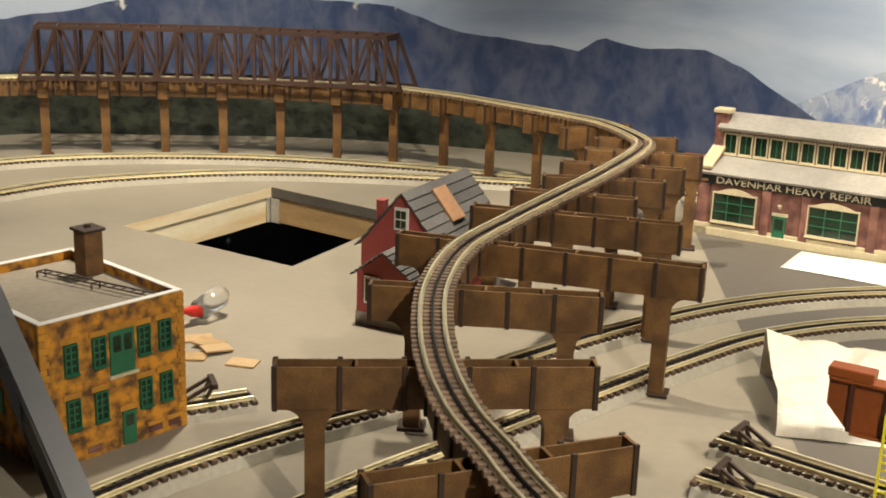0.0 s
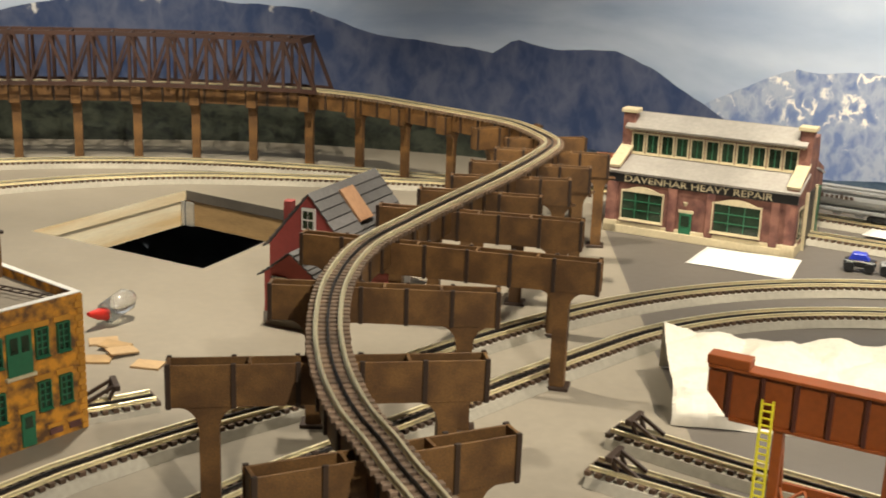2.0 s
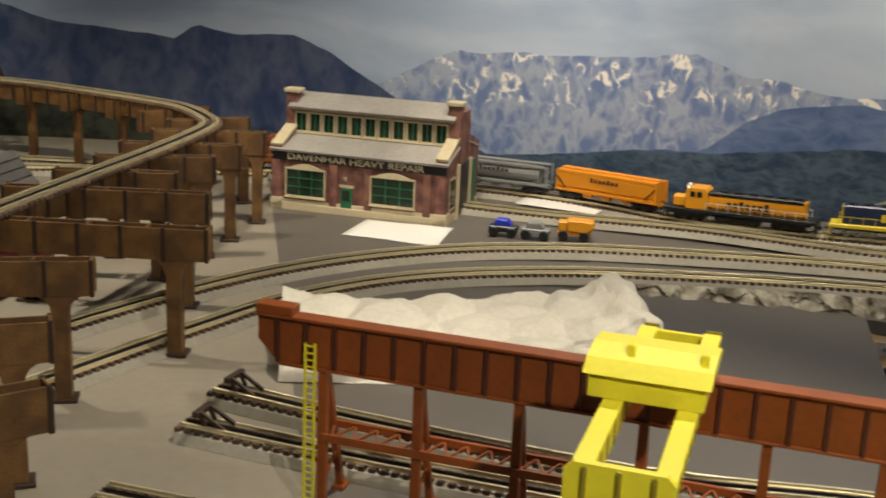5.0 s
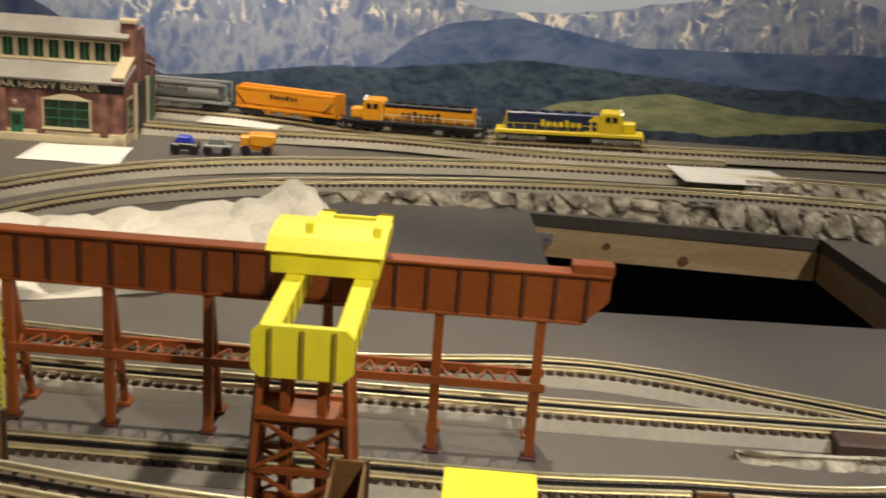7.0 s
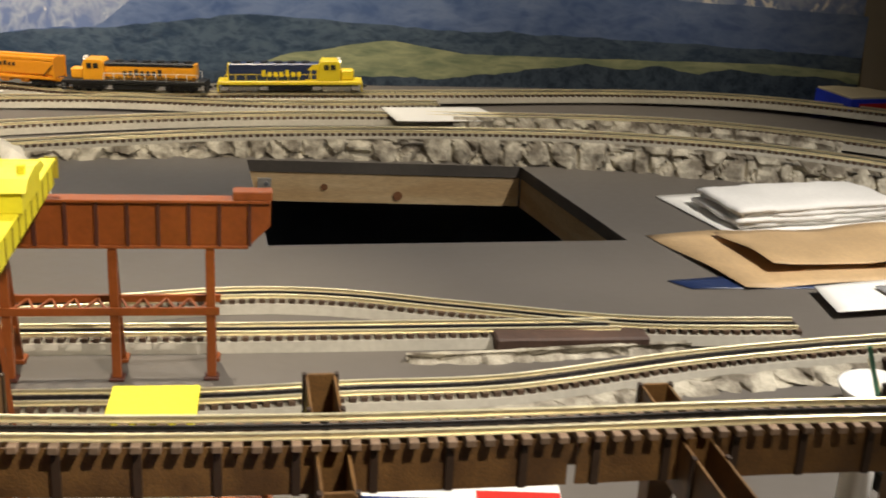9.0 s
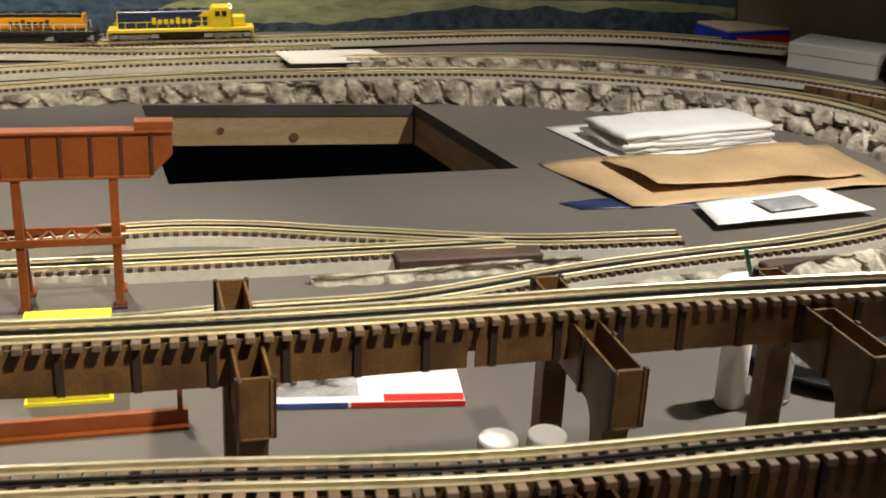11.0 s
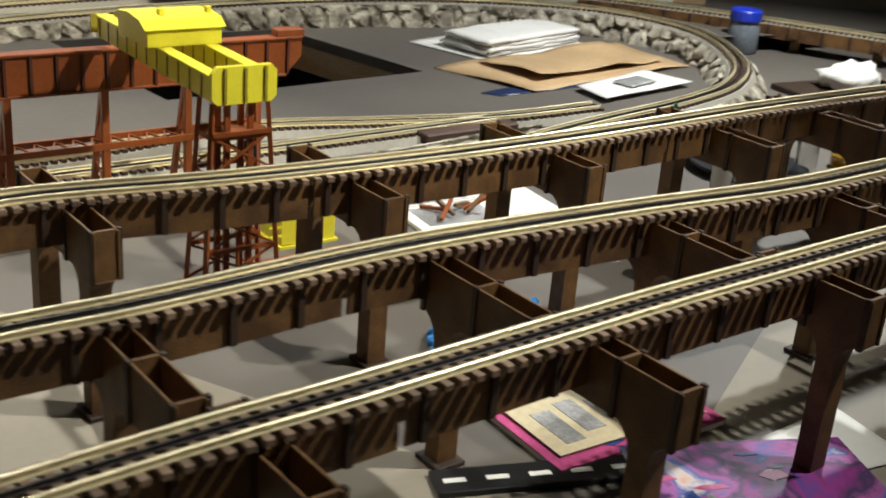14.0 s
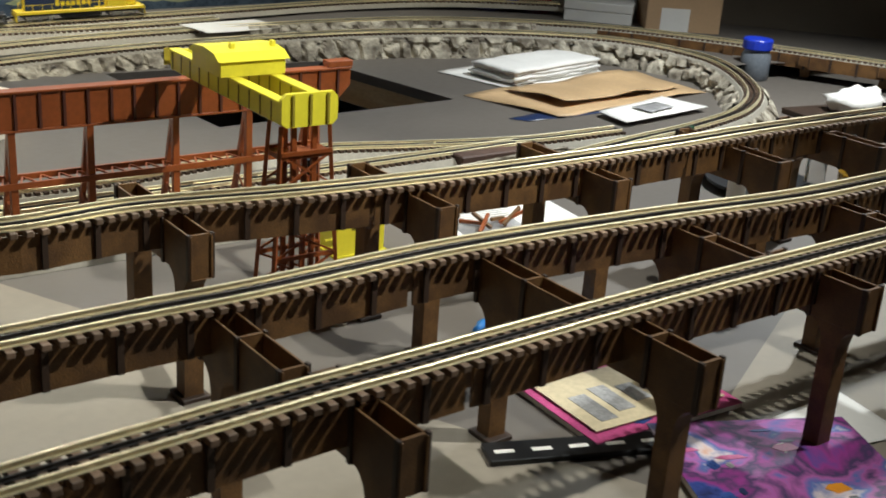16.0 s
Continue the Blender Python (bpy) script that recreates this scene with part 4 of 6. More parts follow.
def gable_house(parent, x0, x1, y0, y1, eave, top, roof, over=0.01):
    ym = (y0 + y1) / 2
    g = prism([(y0, 0.02), (y1, 0.02), (y1, eave), (ym, top), (y0, eave)], x1 - x0, "y", None, Matrix(((0, 1, 0, x0), (1, 0, 0, 0), (0, 0, 1, 0), (0, 0, 0, 1))))
    bmesh.ops.recalc_face_normals(g, faces=g.faces)
    part("clapboard_wall", g, BARN, parent)
    part("stone_base", box(x0 - 0.002, y0 - 0.002, 0, x1 + 0.002, y1 + 0.002, 0.022), ROOFG, parent)
    for s in (-1, 1):
        ye = y0 if s < 0 else y1
        n = 7
        for k in range(n):
            f0, f1 = k / n, (k + 1.12) / n
            ya, za = ye + s * over + (ym - ye - s * over) * f0, eave - over * 0.8 + (top - eave + over * 0.8) * f0
            yb, zb = ye + s * over + (ym - ye - s * over) * min(f1, 1), eave - over * 0.8 + (top - eave + over * 0.8) * min(f1, 1)
            b = bmesh.new()
            lift = 0.0055
            vs = [b.verts.new(v) for v in ((x0 - over, ya, za + lift), (x1 + over, ya, za + lift), (x1 + over, yb, zb + lift * 0.45), (x0 - over, yb, zb + lift * 0.45))]
            f = b.faces.new(vs)
            r = bmesh.ops.extrude_face_region(b, geom=[f])
            bmesh.ops.translate(b, verts=[v for v in r["geom"] if isinstance(v, bmesh.types.BMVert)], vec=(0, 0, -0.003))
            bmesh.ops.recalc_face_normals(b, faces=b.faces)
            part("shingle_course", b, roof, parent)


gable_house(mill, 0.10, 0.37, -0.06, 0.125, 0.115, 0.215, SHINGLE)
gable_house(mill, 0.0, 0.10, -0.045, 0.075, 0.092, 0.132, SHINGLE)
slope = math.degrees(math.atan2(0.108, 0.1))
part("roof_patch", box(0.19, -0.036, -0.001, 0.245, 0.036, 0.003, 0, None, Matrix.Translation((0, -0.007, 0.181)) @ pose(0, 0, 0, slope, 0, 0)), PATCH, mill)
part("mill_chimney", box(0.106, 0.078, 0.13, 0.124, 0.096, 0.196, 0.001), BARN, mill)
w = part("gable_window", box(0.093, 0.018, 0.150, 0.0985, 0.048, 0.190), WHITE, mill)
for a in (0, 1):
    for b_ in (0, 1):
        part("pane", box(0.0915, 0.022 + a * 0.012, 0.154 + b_ * 0.017, 0.0935, 0.032 + a * 0.012, 0.168 + b_ * 0.017), GLASSG, w)
w = part("front_window", box(-0.006, 0.024, 0.040, -0.001, 0.056, 0.088), WHITE, mill)
part("pane", box(-0.008, 0.028, 0.044, -0.0055, 0.052, 0.084), GLASSG, w)

# ---- gantry crane over the yard ----
crane = thing("crane_runway", (0.49, 1.468, 0), "dark red plate-girder crane runway on braced legs beside the yard", "crane runway", turn=-27.5)
CL, CT, CB = 0.850, 0.258, 0.196
part("girder_web", prism([(0, CB + 0.03), (0.028, CB), (CL - 0.03, CB), (CL, CB + 0.03), (CL, CT), (0, CT)], 0.014, "y", None, Matrix.Translation((0, -0.007, 0))), RED, crane)
for z0, z1, w in ((CT, CT + 0.004, 0.013), (CB - 0.002, CB + 0.002, 0.011)):
    part("flange", box(0.03 if z0 < CT else 0, -w, z0, CL - (0.03 if z0 < CT else 0), w, z1, 0.0006), RED, crane)
for x0, x1 in ((-0.002, 0.05), (CL - 0.05, CL + 0.002)):
    part("end_stop", box(x0, -0.012, CT + 0.004, x1, 0.012, CT + 0.016, 0.001), RED, crane)
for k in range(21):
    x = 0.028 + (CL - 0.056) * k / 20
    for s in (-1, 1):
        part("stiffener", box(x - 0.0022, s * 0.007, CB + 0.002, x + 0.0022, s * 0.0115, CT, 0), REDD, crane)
LEGS = (0.09, 0.219, 0.348, 0.50, 0.641, 0.769)
for x in LEGS:
    part("front_leg", box(x - 0.006, -0.007, 0.0, x + 0.006, 0.004, CB, 0.0006), RED, crane)
    part("rear_leg", bar((x, 0.006, CB), (x, 0.062, 0.004), 0.009), RED, crane)
    for z in (0.03, 0.07, 0.115, 0.155):
        yb = 0.006 + 0.056 * (1 - z / CB)
        part("lacing", bar((x, 0.0, z), (x, yb - 0.011, z + 0.033), 0.0032), RED, crane)
    part("leg_foot", box(x - 0.009, 0.05, 0, x + 0.009, 0.075, 0.006, 0.001), RED, crane)
    part("leg_shoe", box(x - 0.010, -0.012, 0, x + 0.010, 0.009, 0.005, 0.001), REDD, crane)
for z in (0.098,):
    part("walkway_beam", box(LEGS[0], -0.0105, z, LEGS[-1] + 0.012, -0.0075, z + 0.011), RED, crane)
    part("walkway_beam", box(LEGS[0], 0.034, z + 0.002, LEGS[-1] + 0.012, 0.040, z + 0.012), RED, crane)
for k in range(44):
    xa, xb = LEGS[0] + (LEGS[-1] - LEGS[0]) * k / 44, LEGS[0] + (LEGS[-1] - LEGS[0]) * (k + 1) / 44
    ya, yb = (-0.008, 0.036) if k % 2 else (0.036, -0.008)
    part("walkway_lacing", bar((xa, ya, 0.105), (xb, yb, 0.105), 0.003), RED, crane)
ladder = part("ladder", box(0.068, -0.016, 0, 0.071, -0.013, 0.232), YEL, crane, "yellow ladder")
part("ladder_rail", box(0.081, -0.016, 0, 0.084, -0.013, 0.232), YEL, ladder)
for k in range(25):
    part("rung", box(0.071, -0.0155, 0.006 + k * 0.0092, 0.081, -0.0135, 0.0078 + k * 0.0092), YEL, ladder)

span_ = thing("gantry_crane", (0.49, 1.468, 0), "yellow gantry crane bridge with cab house on a red lattice tower", "crane", turn=-27.5)
BX0, BX1, BY0, BY1, BZ = 0.485, 0.578, -0.414, -0.012, 0.2795
for x in (BX0 + 0.004, BX1 - 0.018):
    part("bridge_beam", box(x, BY0, BZ + 0.002, x + 0.014, BY1, BZ + 0.034, 0.001), YEL, span_)
    part("beam_flange", box(x - 0.003, BY0 + 0.002, BZ + 0.034, x + 0.017, BY1, BZ + 0.038, 0.001), YEL, span_)
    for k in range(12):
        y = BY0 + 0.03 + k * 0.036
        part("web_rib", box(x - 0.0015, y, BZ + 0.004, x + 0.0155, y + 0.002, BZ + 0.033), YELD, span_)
part("end_tie", box(BX0 + 0.004, BY1 - 0.006, BZ + 0.004, BX1 - 0.004, BY1, BZ + 0.036, 0.001), YEL, span_)
for y in (BY0 - 0.008,):
    c = 0.008
    part("end_plate", prism([(BX0 + c, BZ), (BX1 - c, BZ), (BX1, BZ + c), (BX1, BZ + 0.050 - c), (BX1 - c, BZ + 0.050), (BX0 + c, BZ + 0.050), (BX0, BZ + 0.050 - c), (BX0, BZ + c)], 0.008, "y", None, Matrix.Translation((0, y, 0))), YEL, span_)
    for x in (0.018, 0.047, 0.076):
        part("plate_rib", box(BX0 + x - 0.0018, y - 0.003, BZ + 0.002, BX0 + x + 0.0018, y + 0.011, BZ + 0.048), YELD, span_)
hx0, hx1, hy0, hy1, hz = 0.470, 0.582, -0.250, -0.145, 0.3178
cab = part("cab_house", box(hx0, hy0, hz, hx1, hy1, hz + 0.024, 0.001), YEL, span_)
roof = prism([(hy0 - 0.005, hz + 0.025), (hy0 + 0.014, hz + 0.036), ((hy0 + hy1) / 2, hz + 0.040), (hy1 - 0.014, hz + 0.036), (hy1 + 0.005, hz + 0.025)], hx1 - hx0 + 0.01, "y", None, Matrix(((0, 1, 0, hx0 - 0.005), (1, 0, 0, 0), (0, 0, 1, 0), (0, 0, 0, 1))))
bmesh.ops.recalc_face_normals(roof, faces=roof.faces)
part("cab_roof", roof, YEL, cab)
for x in (hx0 + 0.035, hx1 - 0.006):
    part("roof_vent", box(x - 0.004, hy0 + 0.03, hz + 0.034, x + 0.004, hy0 + 0.040, hz + 0.047, 0.001), YEL, cab)
tower = part("tower_cap", box(BX0 + 0.004, BY0 + 0.0, 0.228, BX1 - 0.004, BY0 + 0.046, 0.237, 0.001), RED, span_)
tower_legs = [(sx, sy) for sx in (-1, 1) for sy in (-1, 1)]
tcx, tcy = (BX0 + BX1) / 2, BY0 + 0.023
for sx, sy in tower_legs:
    part("tower_leg", bar((tcx + sx * 0.040, tcy + sy * 0.019, BZ), (tcx + sx * 0.056, tcy + sy * 0.03, 0.012), 0.006), RED, span_)
    part("inner_leg", box(tcx + sx * 0.017 - 0.0042, tcy + sy * 0.014 - 0.003, 0.012, tcx + sx * 0.017 + 0.0042, tcy + sy * 0.014 + 0.003, BZ, 0.0006), RED, span_)
for sy in (-1, 1):
    for k in range(4):
        z0, z1 = 0.02 + k * 0.055, 0.07 + k * 0.055
        w0, w1 = 0.056 - 0.016 * z0 / BZ, 0.056 - 0.016 * z1 / BZ
        for s in (-1, 1):
            part("tower_brace", bar((tcx - s * w0, tcy + sy * 0.028, z0), (tcx + s * w1, tcy + sy * 0.022, z1), 0.0032), RED, span_)
        part("tower_tie", box(tcx - w1, tcy + sy * 0.024 - 0.003, z1, tcx + w1, tcy + sy * 0.024 + 0.003, z1 + 0.006), RED, span_)
part("tower_base", box(tcx - 0.064, tcy - 0.036, 0.0, tcx + 0.064, tcy + 0.036, 0.016, 0.001), RED, span_)
part("hoist_motor", cyl(0.009, 0.009, 0, 0.024, 14, pose(BX1 - 0.008, BY0 + 0.05, 0.185)), BLACK, span_)

# yellow machine house and a spare beam on the table
hut = thing("yellow_crane_cab", (0.950, 0.908, 0), "small yellow plastic crane cab standing on the table", "crane cab", turn=-28)
part("cab_body", box(0, 0, 0.004, 0.095, 0.070, 0.086, 0.001), YEL, hut)
part("cab_roof", box(-0.004, -0.004, 0.086, 0.099, 0.074, 0.091, 0.001), YEL, hut)
part("cab_floor", box(-0.004, -0.004, 0, 0.099, 0.074, 0.004), YEL, hut)
w = part("cab_window", box(0.032, -0.002, 0.050, 0.058, 0.002, 0.076), GLASSG, hut)
part("window_frame", box(0.029, -0.001, 0.047, 0.061, 0.001, 0.079), YELD, w)
for z in (0.02, 0.035):
    part("hand_rail", box(-0.022, -0.001, z, 0.0, 0.001, z + 0.003), YEL, hut)
beam = thing("spare_crane_beam", (0.84, 0.88, 0), "loose dark red crane beam lying on the table", "beam", turn=-27)
part("beam_web", box(0, -0.004, 0.004, 0.27, 0.004, 0.022, 0.0005), RED, beam)
part("beam_flange", box(0, -0.013, 0, 0.27, 0.013, 0.004), RED, beam)
part("beam_post", box(0.258, -0.004, 0.02, 0.264, 0.004, 0.055), RED, beam)

# ---- crumpled paper mound ----


def sheet(name, grid, mat, label, category, solid=0.0015, smooth=True):
    bm = bmesh.new()
    rows = [[bm.verts.new(p) for p in row] for row in grid]
    for a, b in zip(rows, rows[1:]):
        for i in range(len(a) - 1):
            bm.faces.new((a[i], a[i + 1], b[i + 1], b[i]))
    bmesh.ops.recalc_face_normals(bm, faces=bm.faces)
    ob = tagged(part(name, bm, mat, smooth=smooth), label, category)
    md = ob.modifiers.new("thickness", "SOLIDIFY")
    md.thickness = solid
    return ob


grid = []
NU, NV = 110, 48
for j in range(NV):
    v = j / (NV - 1)
    row = []
    for i in range(NU):
        u = i / (NU - 1)
        x = 0.545 + 0.66 * u
        yf = 1.862 - 0.03 * math.sin(u * 3.0) + 0.05 * max(0, u - 0.8) * 5 * 0.4
        peak = 0.104 - 0.012 * math.sin(math.pi * min(u / 0.8, 1)) + 0.032 * math.exp(-((u - 0.93) / 0.06) ** 2)
        if v < 0.3:
            k = v / 0.3
            y, z = yf + 0.02 * k + 0.02 * k * k, (peak - 0.035) * k
        elif v < 0.8:
            k = (v - 0.3) / 0.5
            y, z = yf + 0.04 + 0.19 * k, peak - 0.035 + 0.035 * k
        else:
            k = (v - 0.8) / 0.2
            y, z = yf + 0.23 + 0.03 * k, peak * (1 - k)
        n1 = noise.voronoi((x * 9, y * 11, z * 11))[0]
        crease = (n1[1] - n1[0]) * 0.034 + 0.010 * noise.fractal((x * 9, y * 9, z * 7), 0.8, 2, 4)
        e = min(1.0, v * 8, (1 - v) * 8)
        row.append(Vector((x - 0.02 * (1 - v) * (u < 0.05), y - crease * 0.9 * (v < 0.35) * e, max(z + (crease - 0.015) * e * 0.9, 0.002))))
    grid.append(row)
sheet("crumpled_paper", grid, CRUMPLE, "crumpled white paper shell heaped behind the crane runway", "paper", smooth=False)

# ---- train on the back track ----
acc = [0.0]
for a, b in zip(tline, tline[1:]):
    acc.append(acc[-1] + (b - a).length)


def on_track(s):
    i = min(range(len(acc)), key=lambda k: abs(acc[k] - s))
    return tline[i]


def car_pose(front, length):
    """Pose of a car whose middle sits between two points of the track."""
    a, b = on_track(front - length * 0.8), on_track(front - length * 0.2)
    d = b - a
    m = (a + b) / 2
    return m + Vector((0, 0, 0.0062)), math.degrees(math.atan2(d.y, d.x)), -math.degrees(math.atan2(d.z, d.xy.length))


def truck(parent, x, axles, gap, frame_mat):
    t = part("truck", box(x - gap * axles / 2, -0.0195, 0.006, x + gap * axles / 2, 0.0195, 0.016, 0.001), BLACK, parent)
    for s in (-1, 1):
        n = axles
        sf = prism([(x - gap * n / 2, 0.012), (x - gap * n / 2 + 0.006, 0.007), (x + gap * n / 2 - 0.006, 0.007), (x + gap * n / 2, 0.012), (x + gap * n / 2 - 0.004, 0.019), (x - gap * n / 2 + 0.004, 0.019)], 0.004, "y", None, Matrix.Translation((0, s * 0.0215 - 0.002, 0)))
        part("side_frame", sf, frame_mat, t)
        for k in range(n):
            xc = x + (k - (n - 1) / 2) * gap
            part("journal_box", box(xc - 0.004, s * 0.0245 - 0.002, 0.007, xc + 0.004, s * 0.0245 + 0.002, 0.016, 0.0008), frame_mat, t)
    for k in range(n):
        xc = x + (k - (n - 1) / 2) * gap
        for s in (-1, 1):
            part("wheel", cyl(0.0095, 0.0095, -0.002, 0.002, 18, pose(xc, s * 0.0165, 0.0098, 90, 0, 0)), SILVER if frame_mat is SILVER else BLACK, t)
    return t


def coupler(parent, x):
    s = 1 if x > 0 else -1
    part("coupler", box(x - 0.002 * s, -0.003, 0.012, x + 0.013 * s, 0.003, 0.019, 0.001), BLACK, parent)


def letter_bars(parent, mat, x0, x1, z, h, y, n):
    """A lettered name as plain bars, on both sides."""
    for s in (-1, 1):
        for k in range(n):
            a = x0 + (x1 - x0) * k / n
            hh = h * (1.0 if k in (0, n // 2 + 1) else 0.72)
            part("name_bar", box(a, s * y - 0.0006, z, a + (x1 - x0) / n * 0.66, s * y + 0.0006, z + hh), mat, parent)


def loco(front, hood, nose, stripe, trucks, name_mat, label, turn=0):
    """A six-axle road diesel: walkway frame, long hood, cab, short nose, handrails, fuel tank."""
    L = 0.385
    q, yaw, tilt = car_pose(front, L)
    ob = new("diesel_locomotive")
    ob.matrix_world = Matrix.Translation(q) @ pose(0, 0, 0, 0, tilt, yaw) @ pose(0, 0, 0, 0, 0, turn)
    tagged(ob, label, "locomotive", "train")
    truck(ob, -0.125, 3, 0.028, trucks)
    truck(ob, 0.125, 3, 0.028, trucks)
    part("frame_sill", box(-L / 2, -0.031, 0.024, L / 2, 0.031, 0.033, 0.001), stripe, ob)
    part("under_frame", box(-L / 2 + 0.01, -0.024, 0.018, L / 2 - 0.01, 0.024, 0.024), BLACK, ob)
    part("fuel_tank", box(-0.06, -0.026, 0.006, 0.06, 0.026, 0.024, 0.004), BLACK, ob)
    body = part("long_hood", box(-L / 2 + 0.028, -0.018, 0.033, 0.085, 0.018, 0.077, 0.002), hood[0], ob)
    part("hood_top", box(-L / 2 + 0.030, -0.0185, 0.066, 0.084, 0.0185, 0.079, 0.003), hood[1], ob)
    for k in range(6):
        x = -L / 2 + 0.05 + k * 0.037
        part("roof_fan", cyl(0.012, 0.011, 0.078, 0.083, 18, pose(x, 0, 0)), BLACK, body)
    for k in range(14):
        x = -L / 2 + 0.036 + k * 0.0165
        for s in (-1, 1):
            part("hood_door", box(x, s * 0.0182 - 0.0006, 0.037, x + 0.013, s * 0.0182 + 0.0006, 0.062), hood[0], body)
    part("hood_end", box(-L / 2 + 0.026, -0.0165, 0.036, -L / 2 + 0.029, 0.0165, 0.076), nose, ob)
    cab = part("cab", prism([(0.078, 0.033), (0.135, 0.033), (0.135, 0.078), (0.128, 0.088), (0.085, 0.088), (0.078, 0.080)], 0.058, "y", None, Matrix.Translation((0, -0.029, 0)), 0.0015), nose, ob)
    for s in (-1, 1):
        for x in (0.092, 0.110):
            part("cab_window", box(x, s * 0.0292 - 0.0007, 0.064, x + 0.013, s * 0.0292 + 0.0007, 0.078, 0), BLACK, cab)
    for y in (-0.018, 0.006):
        part("windscreen", box(0.1345, y, 0.066, 0.1358, y + 0.012, 0.077), BLACK, cab)
    part("short_nose", box(0.135, -0.016, 0.033, 0.172, 0.016, 0.062, 0.004), nose, ob)
    part("headlight", cyl(0.0042, 0.0042, 0, 0.003, 12, pose(0.134, 0, 0.083, 0, 90, 0)), LAMPG, cab)
    part("number_board", box(0.128, -0.012, 0.086, 0.136, 0.012, 0.0925, 0.001), WHITE, cab)
    if stripe is WARBON:
        part("hood_band", prism([(0.04, 0.034), (0.078, 0.034), (0.078, 0.078), (0.062, 0.076), (0.048, 0.064)], 0.0375, "y", None, Matrix.Translation((0, -0.01875, 0))), WARBON, ob)
    else:
        part("stripe_band", box(-L / 2 + 0.028, -0.0188, 0.036, 0.078, 0.0188, 0.041), name_mat, ob)
    for s in (-1, 1):
        part("hand_rail", box(-L / 2 + 0.02, s * 0.0295 - 0.0006, 0.051, 0.076, s * 0.0295 + 0.0006, 0.0523), stripe if stripe is WARBON else WHITE, ob)
        for k in range(10):
            x = -L / 2 + 0.02 + k * 0.028
            part("stanchion", box(x - 0.0008, s * 0.0295 - 0.0008, 0.032, x + 0.0008, s * 0.0295 + 0.0008, 0.052), stripe if stripe is WARBON else WHITE, ob)
        for x in (-L / 2 + 0.002, L / 2 - 0.008):
            for k in range(3):
                part("step", box(x, s * 0.027 - 0.005, 0.006 + k * 0.007, x + 0.007, s * 0.027 + 0.005, 0.0075 + k * 0.007), SILVER, ob)
    for x in (-L / 2 - 0.002, L / 2 - 0.002):
        part("pilot", prism([(x, 0.004), (x + 0.004, 0.004), (x + 0.004, 0.026), (x, 0.026)], 0.056, "y", None, Matrix.Translation((0, -0.028, 0))), stripe, ob)
    letter_bars(ob, name_mat, -0.075, 0.035, 0.044, 0.018, 0.0195, 7)
    coupler(ob, L / 2)
    coupler(ob, -L / 2)
    return ob


def hopper(front, mat, frame_mat, ink, label, round_side=False, L=0.315):
    q, yaw, tilt = car_pose(front, L)
    ob = new("hopper_car")
    ob.matrix_world = Matrix.Translation(q) @ pose(0, 0, 0, 0, tilt, yaw)
    tagged(ob, label, "hopper car", "train")
    for x in (-L / 2 + 0.043, L / 2 - 0.043):
        truck(ob, x, 2, 0.035, BLACK)
    sec = [(-0.024, 0.030), (0.024, 0.030), (0.031, 0.040), (0.032, 0.072), (0.026, 0.083), (-0.026, 0.083), (-0.032, 0.072), (-0.031, 0.040)]
    if round_side:
        sec = [(0.031 * math.cos(t), 0.057 + 0.027 * math.sin(t)) for t in [math.tau * k / 18 for k in range(18)]]
    inset = 0.028 if round_side else 0.004
    m = Matrix(((0, 1, 0, -L / 2 + inset), (1, 0, 0, 0), (0, 0, 1, 0), (0, 0, 0, 1)))
    bm = prism(sec, L - 2 * inset, "y", None, m)
    bmesh.ops.recalc_face_normals(bm, faces=bm.faces)
    body = part("body", bm, mat, ob)
    part("roof_walk", box(-L / 2 + 0.006, -0.012, 0.0835, L / 2 - 0.006, 0.012, 0.087, 0.0006), frame_mat, ob)
    for s in (-1, 1):
        part("top_rail", box(-L / 2 + 0.003, s * 0.030 - 0.0025, 0.076, L / 2 - 0.003, s * 0.030 + 0.0025, 0.083, 0.0006), frame_mat, ob)
        part("side_sill", box(-L / 2, s * 0.029 - 0.003, 0.025, L / 2, s * 0.029 + 0.003, 0.033, 0.0006), frame_mat, ob)
        for x in (-L / 2 + 0.002, L / 2 - 0.008):
            part("end_post", box(x, s * 0.029 - 0.003, 0.03, x + 0.006, s * 0.029 + 0.003, 0.08), frame_mat, ob)
            part("slope_brace", bar((x + 0.003, s * 0.032, 0.066), (x + (0.03 if x < 0 else -0.026), s * 0.032, 0.036), 0.005, 0.002), frame_mat if round_side else RIB, ob)
    part("sill", box(-L / 2, -0.012, 0.018, L / 2, 0.012, 0.026), frame_mat, ob)
    for x in (-0.06, 0.0, 0.06):
        part("outlet_chute", prism([(x - 0.022, 0.032), (x + 0.022, 0.032), (x + 0.009, 0.012), (x - 0.009, 0.012)], 0.044, "y", None, Matrix.Translation((0, -0.022, 0))), mat, ob)
    letter_bars(ob, ink, -0.045, 0.045, 0.058, 0.012, 0.0325, 7)
    coupler(ob, L / 2)
    coupler(ob, -L / 2)
    return ob


